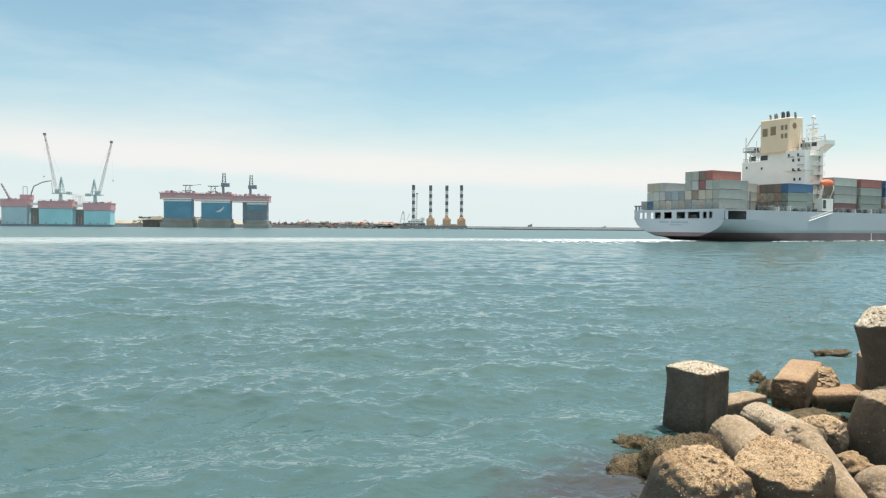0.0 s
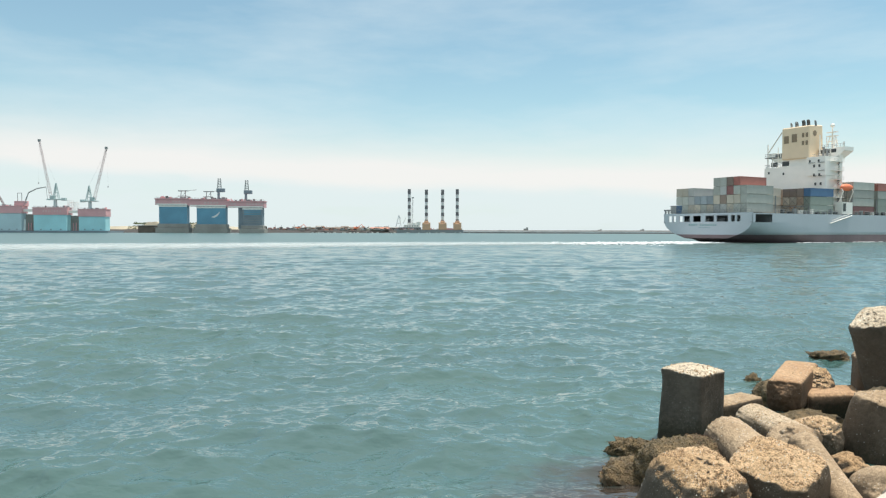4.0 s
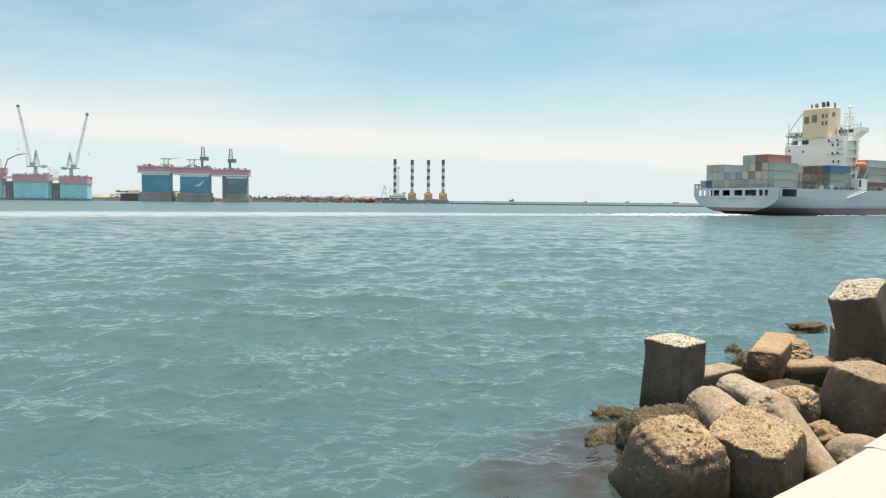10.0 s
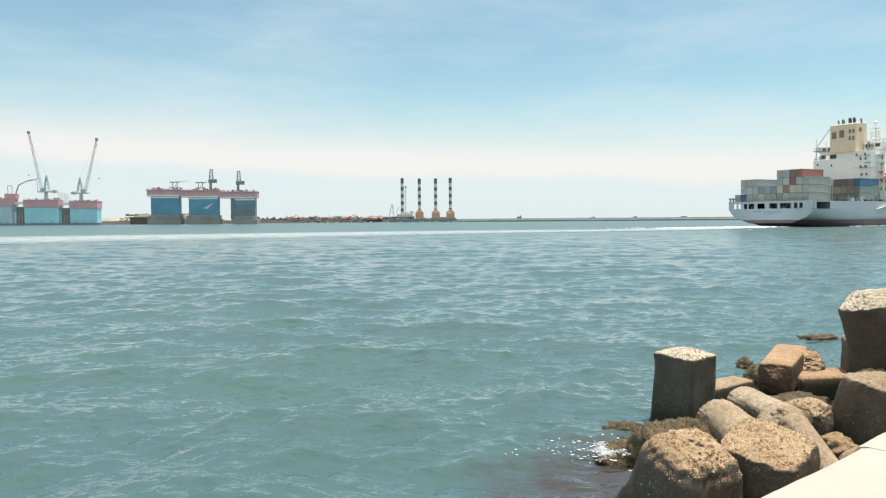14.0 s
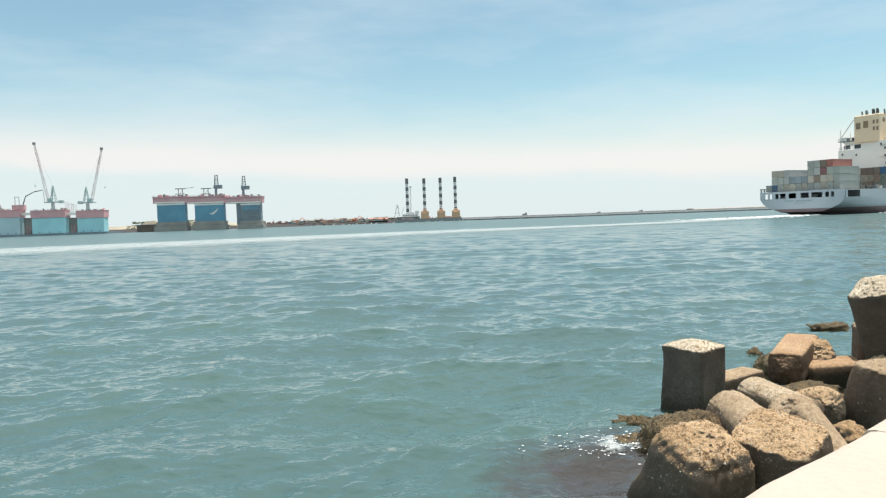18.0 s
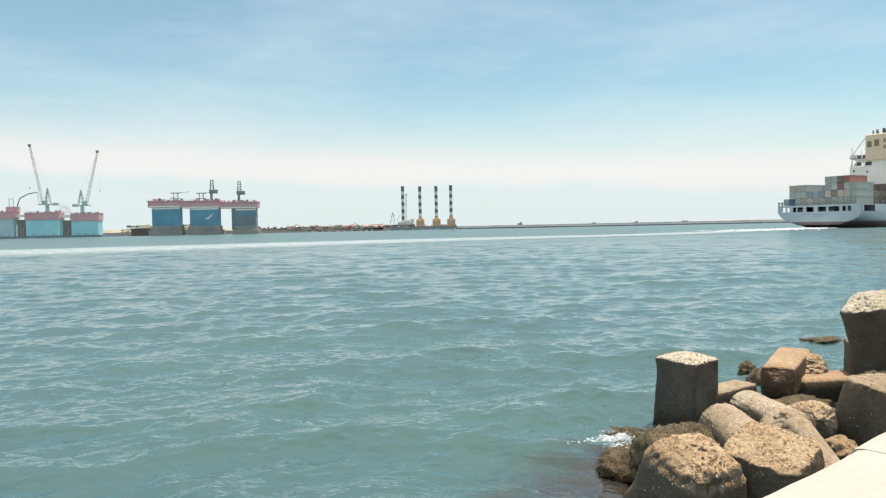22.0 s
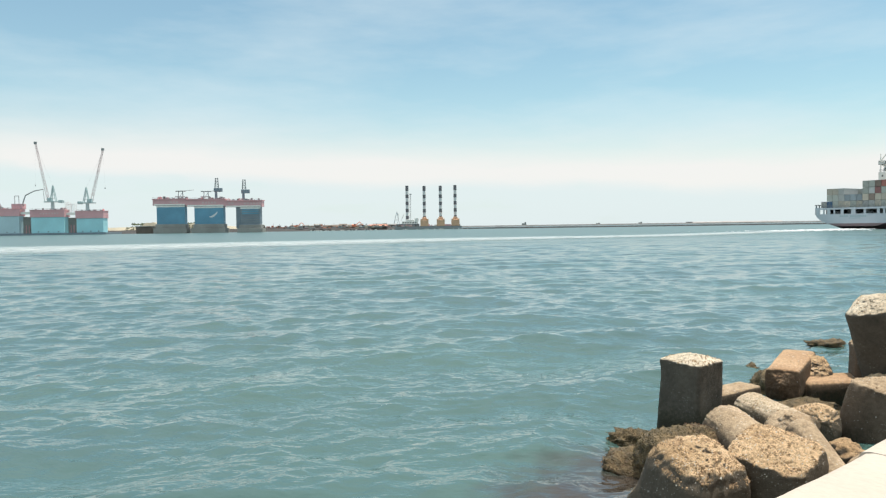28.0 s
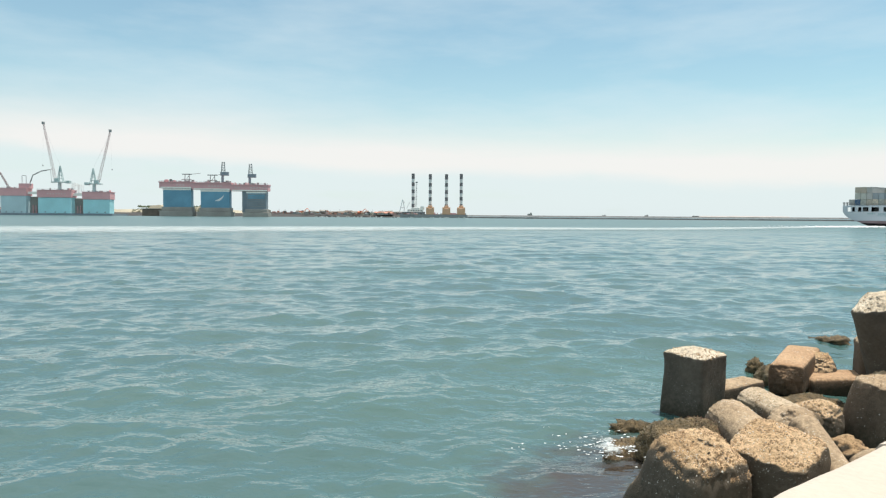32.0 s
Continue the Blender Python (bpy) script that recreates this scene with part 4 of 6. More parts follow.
def ship_upper():
    """The topside strake above the mooring deck, with open ports in the transom and one in the side."""
    z0, z1 = 6.35, DECK
    # starboard and port strakes, with a gap for the side port near the stern
    st = hull_shape()[1]
    for sgn, nm in ((-1, "starboard_strake"), (1, "port_strake")):
        bm = bmesh.new()
        xs = [0.0, 9.0, 18.0, 60.0, 130.0, 195.0, 225.0, 248.0, 262.0]
        top = {x: w[0] for x, w, _ in st}
        low = {x: w[1] for x, w, _ in st}
        for a, b in zip(xs, xs[1:]):
            la, lb = (3.5 * max(0, (x - 200) / 60) ** 1.5 for x in (a, b))
            if a == 0.0:
                for x0, x1, za, zb in ((0.0, 1.3, z0, z1), (1.3, 9.0, 8.75, z1)):
                    f = [bm.verts.new(p) for p in ((x0, sgn * 17.3, za), (x1, sgn * 17.3, za), (x1, sgn * 17.3, zb), (x0, sgn * 17.3, zb))]
                    bm.faces.new(f if sgn < 0 else f[::-1])
                continue
            f = [bm.verts.new(p) for p in ((a, sgn * low[a], z0), (b, sgn * low[b], z0), (b, sgn * top[b], z1 + lb), (a, sgn * top[a], z1 + la))]
            bm.faces.new(f if sgn < 0 else f[::-1])
        part(nm, bm, HULL, SHIP)
    # deck
    bm = bmesh.new()
    pts = [(x, w[0]) for x, w, _ in st]
    vs = [bm.verts.new((x, w, DECK - 0.02 + 3.5 * max(0, (x - 200) / 60) ** 1.5)) for x, w in pts]
    ws = [bm.verts.new((x, -w, DECK - 0.02 + 3.5 * max(0, (x - 200) / 60) ** 1.5)) for x, w in pts]
    for i in range(len(pts) - 1):
        bm.faces.new((vs[i + 1], vs[i], ws[i], ws[i + 1]))
    part("main_deck", bm, DARKSTEEL, SHIP)
    # transom frame: lower sill, upper beam, posts between the ports
    boxpart("transom_beam", SHIP, HULL, -0.12, 0.3, -17.3, 17.3, 8.55, 9.35)
    boxpart("transom_sill", SHIP, HULL, -0.06, 0.3, -16.3, 16.3, 6.30, 6.62)
    ports = [(-15.2, -13.8), (-13.2, -12.0), (-10.6, -9.2), (-8.6, -6.2), (-4.9, -1.8), (0.0, 3.3), (4.3, 8.6), (9.7, 11.1), (11.8, 13.1)]
    edges = [-17.3] + [v for p in ports for v in p] + [17.3]
    for a, b in zip(edges[0::2], edges[1::2]):
        bm = bmesh.new()
        w = 16.4 if abs(a) > 16 or abs(b) > 16 else 17.3
        box(bm, -0.10, 0.25, -min(b, 17.1), -max(a, -17.1), 6.5, 8.7)
        part("transom_post", bm, HULL, SHIP)
    # inside the mooring deck
    boxpart("mooring_deck", SHIP, DARKSTEEL, 0.3, 12.0, -16.0, 16.0, 6.20, 6.34)
    boxpart("mooring_bulkhead", SHIP, MIDSTEEL, 9.0, 9.4, -16.8, 8.0, 6.34, 9.0)
    for y in (-11, -4, 2, 9):
        bm = bmesh.new()
        tube(bm, (3.5, y - 1.1, 7.2), (3.5, y + 1.1, 7.2), 0.75, n=12)
        box(bm, 2.6, 4.4, y - 1.3, y + 1.3, 6.34, 6.8)
        part("mooring_winch", bm, MIDSTEEL, SHIP)


ship_upper()


def ship_text():
    """The name on the transom cannot be told apart: bars of its size and colour."""
    teal = mat("teal_lettering", (0.24, 0.38, 0.40), 0.5, vary=0.05, bump=0.0)
    def bars(v0, v1, z, h, n, skip=()):
        w = (v1 - v0) / n
        for i in range(n):
            if i in skip:
                continue
            boxpart("letter_bar", SHIP, teal, -0.08, 0.02, -(v0 + w * (i + 0.62)), -(v0 + w * i), z - h / 2 * 0.8, z + h / 2 * 0.8)
    bars(-6.6, -2.9, 5.65, 0.62, 4)
    bars(-2.1, 4.6, 5.55, 0.62, 8)
    bars(-2.6, 2.0, 4.75, 0.34, 8)


ship_text()
BOX_MESH = {}


def box_mesh(color):
    """A forty-foot container: corner posts and rails proud of recessed, ribbed walls; local origin at its aft low centre."""
    if color not in BOX_MESH:
        bm = bmesh.new()
        L_, W_, H_ = 12.19, 2.36, 2.62
        box(bm, 0.07, L_ - 0.07, -W_ / 2 + 0.05, W_ / 2 - 0.05, 0.10, H_ - 0.04)
        for y in (-W_ / 2, W_ / 2 - 0.16):
            for x in (0, L_ - 0.16):
                box(bm, x, x + 0.16, y, y + 0.16, 0, H_)
            box(bm, 0.16, L_ - 0.16, y, y + 0.16, 0, 0.16)
            box(bm, 0.16, L_ - 0.16, y, y + 0.16, H_ - 0.12, H_)
        for z0, z1 in ((0, 0.16), (H_ - 0.12, H_)):
            box(bm, 0, 0.12, -W_ / 2 + 0.16, W_ / 2 - 0.16, z0, z1)
        for y in (-0.75, -0.3, 0.3, 0.75):
            tube(bm, (0.04, y, 0.16), (0.04, y, H_ - 0.12), 0.03, n=4, caps=False)
        BOX_MESH[color] = mesh_of(bm, "container", BOX_MAT[color])
    return BOX_MESH[color]


def stow(x, row, tier, color, base=9.45, rows=12):
    ob = new("container", box_mesh(color))
    ob.parent = SHIP
    ob.location = (x, (rows - 1) / 2 * 2.5 - row * 2.5, base + tier * 2.74)
    return ob


def cargo():
    rng = random.Random(11)
    tint = ["grey_green", "grey", "grey_green", "beige", "green", "grey", "brown"]
    # the bay over the stern
    heights = {0: 1, 1: 3, 2: 3, 3: 3, 4: 2, 5: 2, 6: 2, 7: 4, 8: 4, 9: 4, 10: 4, 11: 3}
    special = {(9, 3): "brown", (10, 3): "red", (9, 2): "maroon", (8, 1): "brown", (0, 0): "grey", (1, 0): "blue", (11, 2): "grey_green", (11, 1): "grey_green", (11, 0): "grey_green", (10, 2): "grey_green", (7, 1): "beige", (9, 1): "beige", (4, 1): "grey_blue", (5, 1): "grey_blue", (6, 1): "grey_blue"}
    for r in range(12):
        for t in range(heights[r]):
            stow(0.5, r, t, special.get((r, t)) or rng.choice(["grey_green", "grey", "grey", "grey_green", "beige"]))
    for r in range(9):
        for t in range(3):
            stow(14.6, r, t, "beige" if r == 8 else rng.choice(tint))
    for r in range(12):
        for t in range(3):
            stow(31.2, r, t, ("blue" if t == 2 else "green") if r == 11 else ("brown" if t == 2 and r > 8 else rng.choice(["brown", "brown", "tan"] if t == 2 else ["tan", "beige", "tan"] if t == 1 else ["beige", "tan", "grey"])))
    x, first = 54.5, True
    while x < 214:
        top = 4 if x < 180 else 3
        for r in range(12):
            for t in range(top):
                if 1 <= r <= 8 and t < top - 1 and x > 84:
                    continue
                if r == 11:
                    col = ["maroon", "grey_green", "grey_green", "grey_green"][t] if first else ["green", "green", "grey_green", "red"][t] if x < 75 else rng.choice(["green", "red", "maroon", "grey", "blue"])
                else:
                    col = "red" if t == 3 and 60 < x < 90 else rng.choice(["beige", "brown", "grey", "blue", "grey_green"])
                stow(x, r, t, col)
        first = False
        x += 14.4


def superstructure():
    # accommodation block
    boxpart("accommodation_block", SHIP, SHIP_WHITE, 44.2, 52.0, -11.6, 11.6, DECK, 26.2, "white painted accommodation block")
    boxpart("upper_accommodation", SHIP, SHIP_WHITE, 45.8, 52.0, -12.0, 6.0, 26.2, 28.6)
    boxpart("side_house", SHIP, SHIP_WHITE, 43.4, 52.2, -11.9, -5.2, 22.4, 28.7)
    boxpart("bridge", SHIP, SHIP_WHITE, 50.0, 55.0, -11.5, 11.5, 28.4, 31.8)
    for sgn in (-1, 1):
        bm = bmesh.new()
        y0, y1 = sgn * 11.4, sgn * 14.4
        vs = [bm.verts.new(p) for p in ((50, y0, 28.6), (55, y0, 28.6), (55, y1, 30.7), (50, y1, 30.7), (50, y0, 32.0), (55, y0, 32.0), (55, y1, 32.0), (50, y1, 32.0))]
        for f in ((3, 2, 1, 0), (4, 5, 6, 7), (0, 1, 5, 4), (1, 2, 6, 5), (2, 3, 7, 6), (3, 0, 4, 7)):
            bm.faces.new([vs[i] for i in f])
        bmesh.ops.recalc_face_normals(bm, faces=bm.faces[:])
        part("bridge_wing", bm, SHIP_WHITE, SHIP)
    # funnel casing
    bm = bmesh.new()
    box(bm, 44.6, 52.5, -5.4, 5.2, 28.6, 39.8)
    for v in bm.verts:
        if v.co.z > 30:
            v.co.x = 44.9 + (v.co.x - 44.9) * 0.92
            v.co.z += 0.0 if v.co.x < 46 else 0.5
    fun = part("funnel", bm, FUNNEL, SHIP, "cream painted funnel casing", bevel=0.35)
    for v0, w, z, h in ((-4.2, 1.8, 35.6, 2.6), (-1.2, 1.9, 35.9, 2.8)):
        f = boxpart("louvre", fun, LOUVRE, 44.50, 44.72, -(v0 + w), -v0, z - h / 2, z + h / 2)
    for v0 in (2.6, 4.0):
        for z in (33.9, 36.6):
            boxpart("casing_window", fun, LOUVRE, 44.50, 44.70, -(v0 + 0.8), -v0, z - 0.75, z + 0.75)
    bm = bmesh.new()
    bmesh.ops.create_cone(bm, cap_ends=True, segments=20, radius1=0.95, radius2=0.95, depth=0.12)
    bm.transform(pose(47.4, -5.45, 37.2, 90))
    part("funnel_badge", bm, LOUVRE, fun)
    for x, y, h in ((46.5, 2.6, 1.9), (47.4, 1.2, 2.2), (46.2, 0.3, 1.7), (47.2, -1.5, 2.5), (46.3, -2.2, 2.3), (47.8, -2.9, 2.6), (46.6, -6.3, 1.7)):
        bm = bmesh.new()
        r = 0.34 if h < 2.2 else 0.55
        tube(bm, (x, y, 39.4), (x - 0.2, y, 39.6 + 0.75 * h), r, r, 10)
        tube(bm, (x - 0.2, y, 39.55 + 0.75 * h), (x - 0.5, y, 39.9 + 0.85 * h), r * 0.92, r * 0.8, 10)
        part("exhaust_pipe", bm, MIDSTEEL if h < 2.2 else DARKSTEEL, fun)
    # sloping pipe and port-side posts
    bm = bmesh.new()
    tube(bm, (45.0, 10.6, 31.8), (45.2, 5.4, 38.6), 0.24, 0.24, 8)
    part("sloping_stay", bm, SHIP_WHITE, SHIP)
    for y, z0, z1, r in ((11.3, 26.0, 34.8, 0.28), (9.4, 26.2, 30.5, 0.2), (7.2, 26.2, 33.4, 0.16)):
        bm = bmesh.new()
        tube(bm, (45.6, y, z0), (45.6, y, z1), r, r * 0.7, 6)
        part("post", bm, SHIP_WHITE, SHIP)
    bm = bmesh.new()
    box(bm, 44.8, 49, 7.2, 12.0, 29.8, 30.1)
    for y in (7.3, 9.6, 11.9):
        tube(bm, (44.9, y, 30.1), (44.9, y, 31.2), 0.06, n=4)
    tube(bm, (44.9, 7.2, 31.2), (44.9, 12.0, 31.2), 0.07, n=4)
    tube(bm, (44.9, 7.2, 30.65), (44.9, 12.0, 30.65), 0.06, n=4)
    part("port_platform", bm, MIDSTEEL, SHIP)
    # radar mast
    bm = bmesh.new()
    tube(bm, (54.0, -7.6, 31.8), (54.0, -7.6, 39.6), 0.38, 0.22, 8)
    for z in (34.5, 36.3, 37.6):
        box(bm, 53.4, 54.6, -9.4, -5.6, z, z + 0.22)
    tube(bm, (54.0, -10.0, 31.8), (54.0, -8.4, 36.3), 0.16, n=5)
    tube(bm, (54.0, -5.2, 31.8), (54.0, -6.8, 36.3), 0.16, n=5)
    tube(bm, (48.5, -6.6, 28.5), (48.5, -6.6, 36.6), 0.18, n=6)
    lattice(bm, (53.0, -9.6, 31.8), (53.6, -8.6, 36.0), 1.1, 0.8, 4, 0.08)
    part("radar_mast", bm, SHIP_WHITE, SHIP)
    bm = bmesh.new()
    bmesh.ops.create_icosphere(bm, subdivisions=2, radius=0.75)
    bm.transform(pose(54.0, -7.6, 40.0))
    part("radome", bm, SHIP_WHITE, SHIP, smooth=True)
    # rails, lamps and lockers on the bridge roof and round the funnel
    for x, y0, y1, z in ((50.1, -14.2, -5.6, 32.0), (45.9, -11.9, -5.6, 28.7), (44.3, 5.4, 11.5, 26.2)):
        bm = bmesh.new()
        for y in np.arange(y0, y1 + 0.1, 1.4):
            tube(bm, (x, y, z), (x, y, z + 1.1), 0.07, n=4)
        for dz in (0.55, 1.1):
            tube(bm, (x, y0, z + dz), (x, y1, z + dz), 0.06, n=4)
        part("roof_rail", bm, MIDSTEEL, SHIP)
    for x, y, z, h, r in ((49.2, -6.3, 28.6, 5.2, 0.16), (49.0, -7.6, 28.6, 3.2, 0.30), (48.8, -9.0, 28.6, 2.4, 0.45), (50.6, -10.4, 31.9, 2.0, 0.12), (50.6, -13.8, 31.9, 1.3, 0.2), (49.5, -8.4, 28.6, 6.4, 0.12)):
        bm = bmesh.new()
        tube(bm, (x, y, z), (x, y, z + h), r, r, 8)
        tube(bm, (x, y, z + h), (x, y, z + h + 0.5), r * 1.7, r * 1.4, 8)
        part("roof_vent", bm, MIDSTEEL if r > 0.25 else SHIP_WHITE, SHIP)
    for y, z in ((-10.6, 23.9), (-10.6, 26.6), (-7.2, 26.6)):
        boxpart("side_ledge", SHIP, MIDSTEEL, 43.1, 43.42, y - 1.1, y + 1.1, z, z + 0.18)
    # external stairs and landings on the starboard side, against a narrow stair tower
    boxpart("stair_tower", SHIP, SHIP_WHITE, 50.6, 52.0, -12.5, -11.6, DECK, 30.4, "white stair tower beside the accommodation")
    for z in (11.0, 14.0, 17.0, 20.0, 23.0, 26.0):
        boxpart("tower_door", SHIP, MIDSTEEL, 50.48, 50.62, -12.4, -11.7, z - 1.9 + 1.0, z + 1.0)
    for z in (12.0, 15.0, 18.0, 21.0, 24.0, 27.0):
        bm = bmesh.new()
        box(bm, 46.2, 51.8, -13.3, -11.6, z - 0.08, z + 0.06)
        for x in np.linspace(46.3, 51.7, 5):
            tube(bm, (x, -13.25, z), (x, -13.25, z + 1.1), 0.05, n=4)
        tube(bm, (46.3, -13.25, z + 1.1), (51.7, -13.25, z + 1.1), 0.06, n=4)
        tube(bm, (46.3, -13.25, z + 0.55), (51.7, -13.25, z + 0.55), 0.05, n=4)
        part("landing", bm, SHIP_WHITE, SHIP)
        bm = bmesh.new()
        for dy in (-12.9, -12.1):
            tube(bm, (47.0, dy, z - 3), (51.2, dy, z), 0.12, n=4)
        part("stair_flight", bm, SHIP_WHITE, SHIP)
    for z in (19.6, 22.6, 25.6):
        for y in (-8.0, -9.9):
            boxpart("porthole", SHIP, DARKSTEEL, 44.05 if z < 22 else 43.25, 44.3, y - 0.3, y + 0.3, z - 0.45, z + 0.45)
    for z, y in ((23.8, 4.0), (24.4, 9.8), (27.3, -6.4), (27.3, -9.6)):
        boxpart("porthole", SHIP, DARKSTEEL, 43.3 if y < -5 else 44.1, 44.3, y - 0.3, y + 0.3, z - 0.4, z + 0.4)
    # dark panels put in place of the shade of two recesses
    for y in (3.0, 7.4):
        boxpart("dark_recess", SHIP, DARKSTEEL, 45.7, 46.0, y, y + 2.6, 26.6, 28.2)
    # bridge windows
    for k in range(10):
        boxpart("bridge_window", SHIP, DARKSTEEL, 49.9, 50.1, -11.5 + k * 2.35, -9.8 + k * 2.35, 30.3, 31.5)
    # starboard boat, davit and pilot platform
    bm = bmesh.new()
    bmesh.ops.create_uvsphere(bm, u_segments=14, v_segments=8, radius=1.0)
    for v in bm.verts:
        v.co = Vector((v.co.x * 3.3, v.co.y * 1.2, v.co.z * (1.3 if v.co.z > 0 else 1.1)))
    bm.transform(pose(50.5, -14.9, 18.2))
    part("lifeboat", bm, ORANGE, SHIP, "orange enclosed lifeboat", smooth=True)
    bm = bmesh.new()
    for x in (47.6, 53.2):
        tube(bm, (x, -12.5, 9.1), (x, -15.6, 16.8), 0.14, n=6)
        tube(bm, (x, -15.6, 16.8), (x, -14.4, 19.4), 0.14, n=6)
    part("boat_davit", bm, SHIP_WHITE, SHIP)
    boxpart("pilot_house", SHIP, SHIP_WHITE, 44.4, 50.0, -17.4, -14.8, DECK + 0.2, 13.2, "white side house at the rail")
    boxpart("side_door", SHIP, DARKSTEEL, 44.8, 46.2, -17.48, -17.35, 10.2, 12.8)
    bm = bmesh.new()
    vs = [(37.8, -17.5, 6.2), (48.6, -17.5, 8.6)]
    tube(bm, vs[0], vs[1], 0.18, n=4)
    tube(bm, (37.8, -18.1, 6.4), (48.6, -18.1, 8.8), 0.15, n=4)
    tube(bm, (37.8, -18.1, 7.2), (48.6, -18.1, 9.6), 0.07, n=4)
    part("gangway", bm, SHIP_WHITE, SHIP, "stowed pale gangway on the hull side")
    # rail and lashing posts along the starboard deck edge and over the stern
    for x0, x1 in ((10, 43), (51, 90), (90, 150)):
        bm = bmesh.new()
        for x in np.arange(x0, x1, 2.2):
            tube(bm, (x, -17.1, DECK), (x, -17.1, DECK + 1.15), 0.06, n=4)
        for z in (0.6, 1.15):
            tube(bm, (x0, -17.1, DECK + z), (x1, -17.1, DECK + z), 0.05, n=4)
        part("deck_rail", bm, MIDSTEEL, SHIP)
    bm = bmesh.new()
    for y in np.arange(-16.8, 17, 1.9):
        tube(bm, (0.0, y, 9.3), (0.0, y, 10.4), 0.06, n=4)
    for z in (9.85, 10.4):
        tube(bm, (0.0, -16.8, z), (0.0, 16.8, z), 0.05, n=4)
    part("stern_rail", bm, MIDSTEEL, SHIP)
    for y in (17.0, 15.6):
        bm = bmesh.new()
        tube(bm, (0.4, y, 9.2), (0.4, y, 10.6), 0.3, 0.24, 8)
        box(bm, 0.0, 0.8, y - 0.4, y + 0.4, 10.3, 10.8)
        part("stern_bitt", bm, MIDSTEEL, SHIP)
    # lashing bridges between the bays
    for x in (13.6, 30.2, 53.6, 67.9, 82.3):
        bm = bmesh.new()
        for y in np.arange(-15.0, 15.1, 5.0):
            box(bm, x - 0.15, x + 0.15, y - 0.15, y + 0.15, DECK, DECK + (5.5 if x != 30.2 else 2.6))
        box(bm, x - 0.3, x + 0.3, -15.2, 15.2, DECK + 2.5, DECK + 2.7)
        part("lashing_bridge", bm, MIDSTEEL, SHIP)
    # crossed lashing rods over the aft ends of two bays
    for x, top, y0, y1 in ((30.9, 2, -15.0, 15.0), (14.3, 1, -15.0, 6.0), (0.25, 1, -15.0, 15.0)):
        for y in np.arange(y0, y1 - 0.1, 2.5):
            bm = bmesh.new()
            for t in range(top):
                z = 9.5 + 2.74 * t
                tube(bm, (x, y + 0.1, z), (x, y + 2.4, z + 2.5), 0.045, n=4)
                tube(bm, (x, y + 2.4, z), (x, y + 0.1, z + 2.5), 0.045, n=4)
            part("lashing_rods", bm, DARKSTEEL if x > 20 else MIDSTEEL, SHIP)
    rng = random.Random(5)
    for k in range(26):
        x = 14 + k * 3.0 + rng.random()
        if 43 < x < 51:
            continue
        boxpart("deck_fitting", SHIP, rng.choice([MIDSTEEL, SHIP_WHITE, DARKSTEEL]), x, x + 0.6 + rng.random(), -16.8, -16.0, DECK, DECK + 0.7 + rng.random())
    # draught mark strip on the red band
    boxpart("white_mark", SHIP, SHIP_WHITE, 71.2, 71.5, -17.42, -17.3, 0.2, 2.5)
    boxpart("fore_mast", SHIP, SHIP_WHITE, 246, 246.8, -0.4, 0.4, 11, 28)


cargo()
superstructure()
SHIP_ROWS = [(t, pose(69.75 + dx, 217.4 + dy, 0, 0, 0, 30 + turn)) for t, dx, dy, turn in (
    (0, 0.00, 0.00, 0.00), (4, 14.76, 12.84, -0.60), (8, 29.70, 25.61, -0.83), (12, 44.81, 38.33, -0.69), (16, 60.11, 50.99, -0.18), (20, 75.59, 63.59, 0.69), (24, 91.24, 76.12, 1.93), (28, 107.07, 88.58, 3.53), (32, 123.06, 100.96, 5.50))]


def stern_wash():
    """White water boiling up behind the transom and along the quarter."""
    rng = random.Random(31)
    bm = bmesh.new()
    for _ in range(560):
        f = rng.random() ** 1.5
        x, y = -2.0 - 60.0 * f, rng.gauss(0, 4.0 + 9.0 * f)
        k = rng.uniform(0.25, 0.8) * (1 - 0.5 * f)
        m = Matrix.Translation((x, y, 0.08)) @ Matrix.Diagonal((k * rng.uniform(1, 3), k, 0.10 + 0.22 * rng.random() * (1 - f), 1))
        bmesh.ops.create_icosphere(bm, subdivisions=1, radius=1.0, matrix=m)
    for _ in range(90):
        x = rng.uniform(20, 150)
        m = Matrix.Translation((x, -17.6 - rng.random() * 0.8, 0.05)) @ Matrix.Diagonal((rng.uniform(0.4, 1.6), 0.25, 0.16, 1))
        bmesh.ops.create_icosphere(bm, subdivisions=1, radius=1.0, matrix=m)
    ob = new("stern_wash", mesh_of(bm, "stern_wash", SPRAY, True))
    return tagged(ob, "white churned water behind the ship's stern", "foam", kind="stuff")


STERN_WASH = stern_wash()

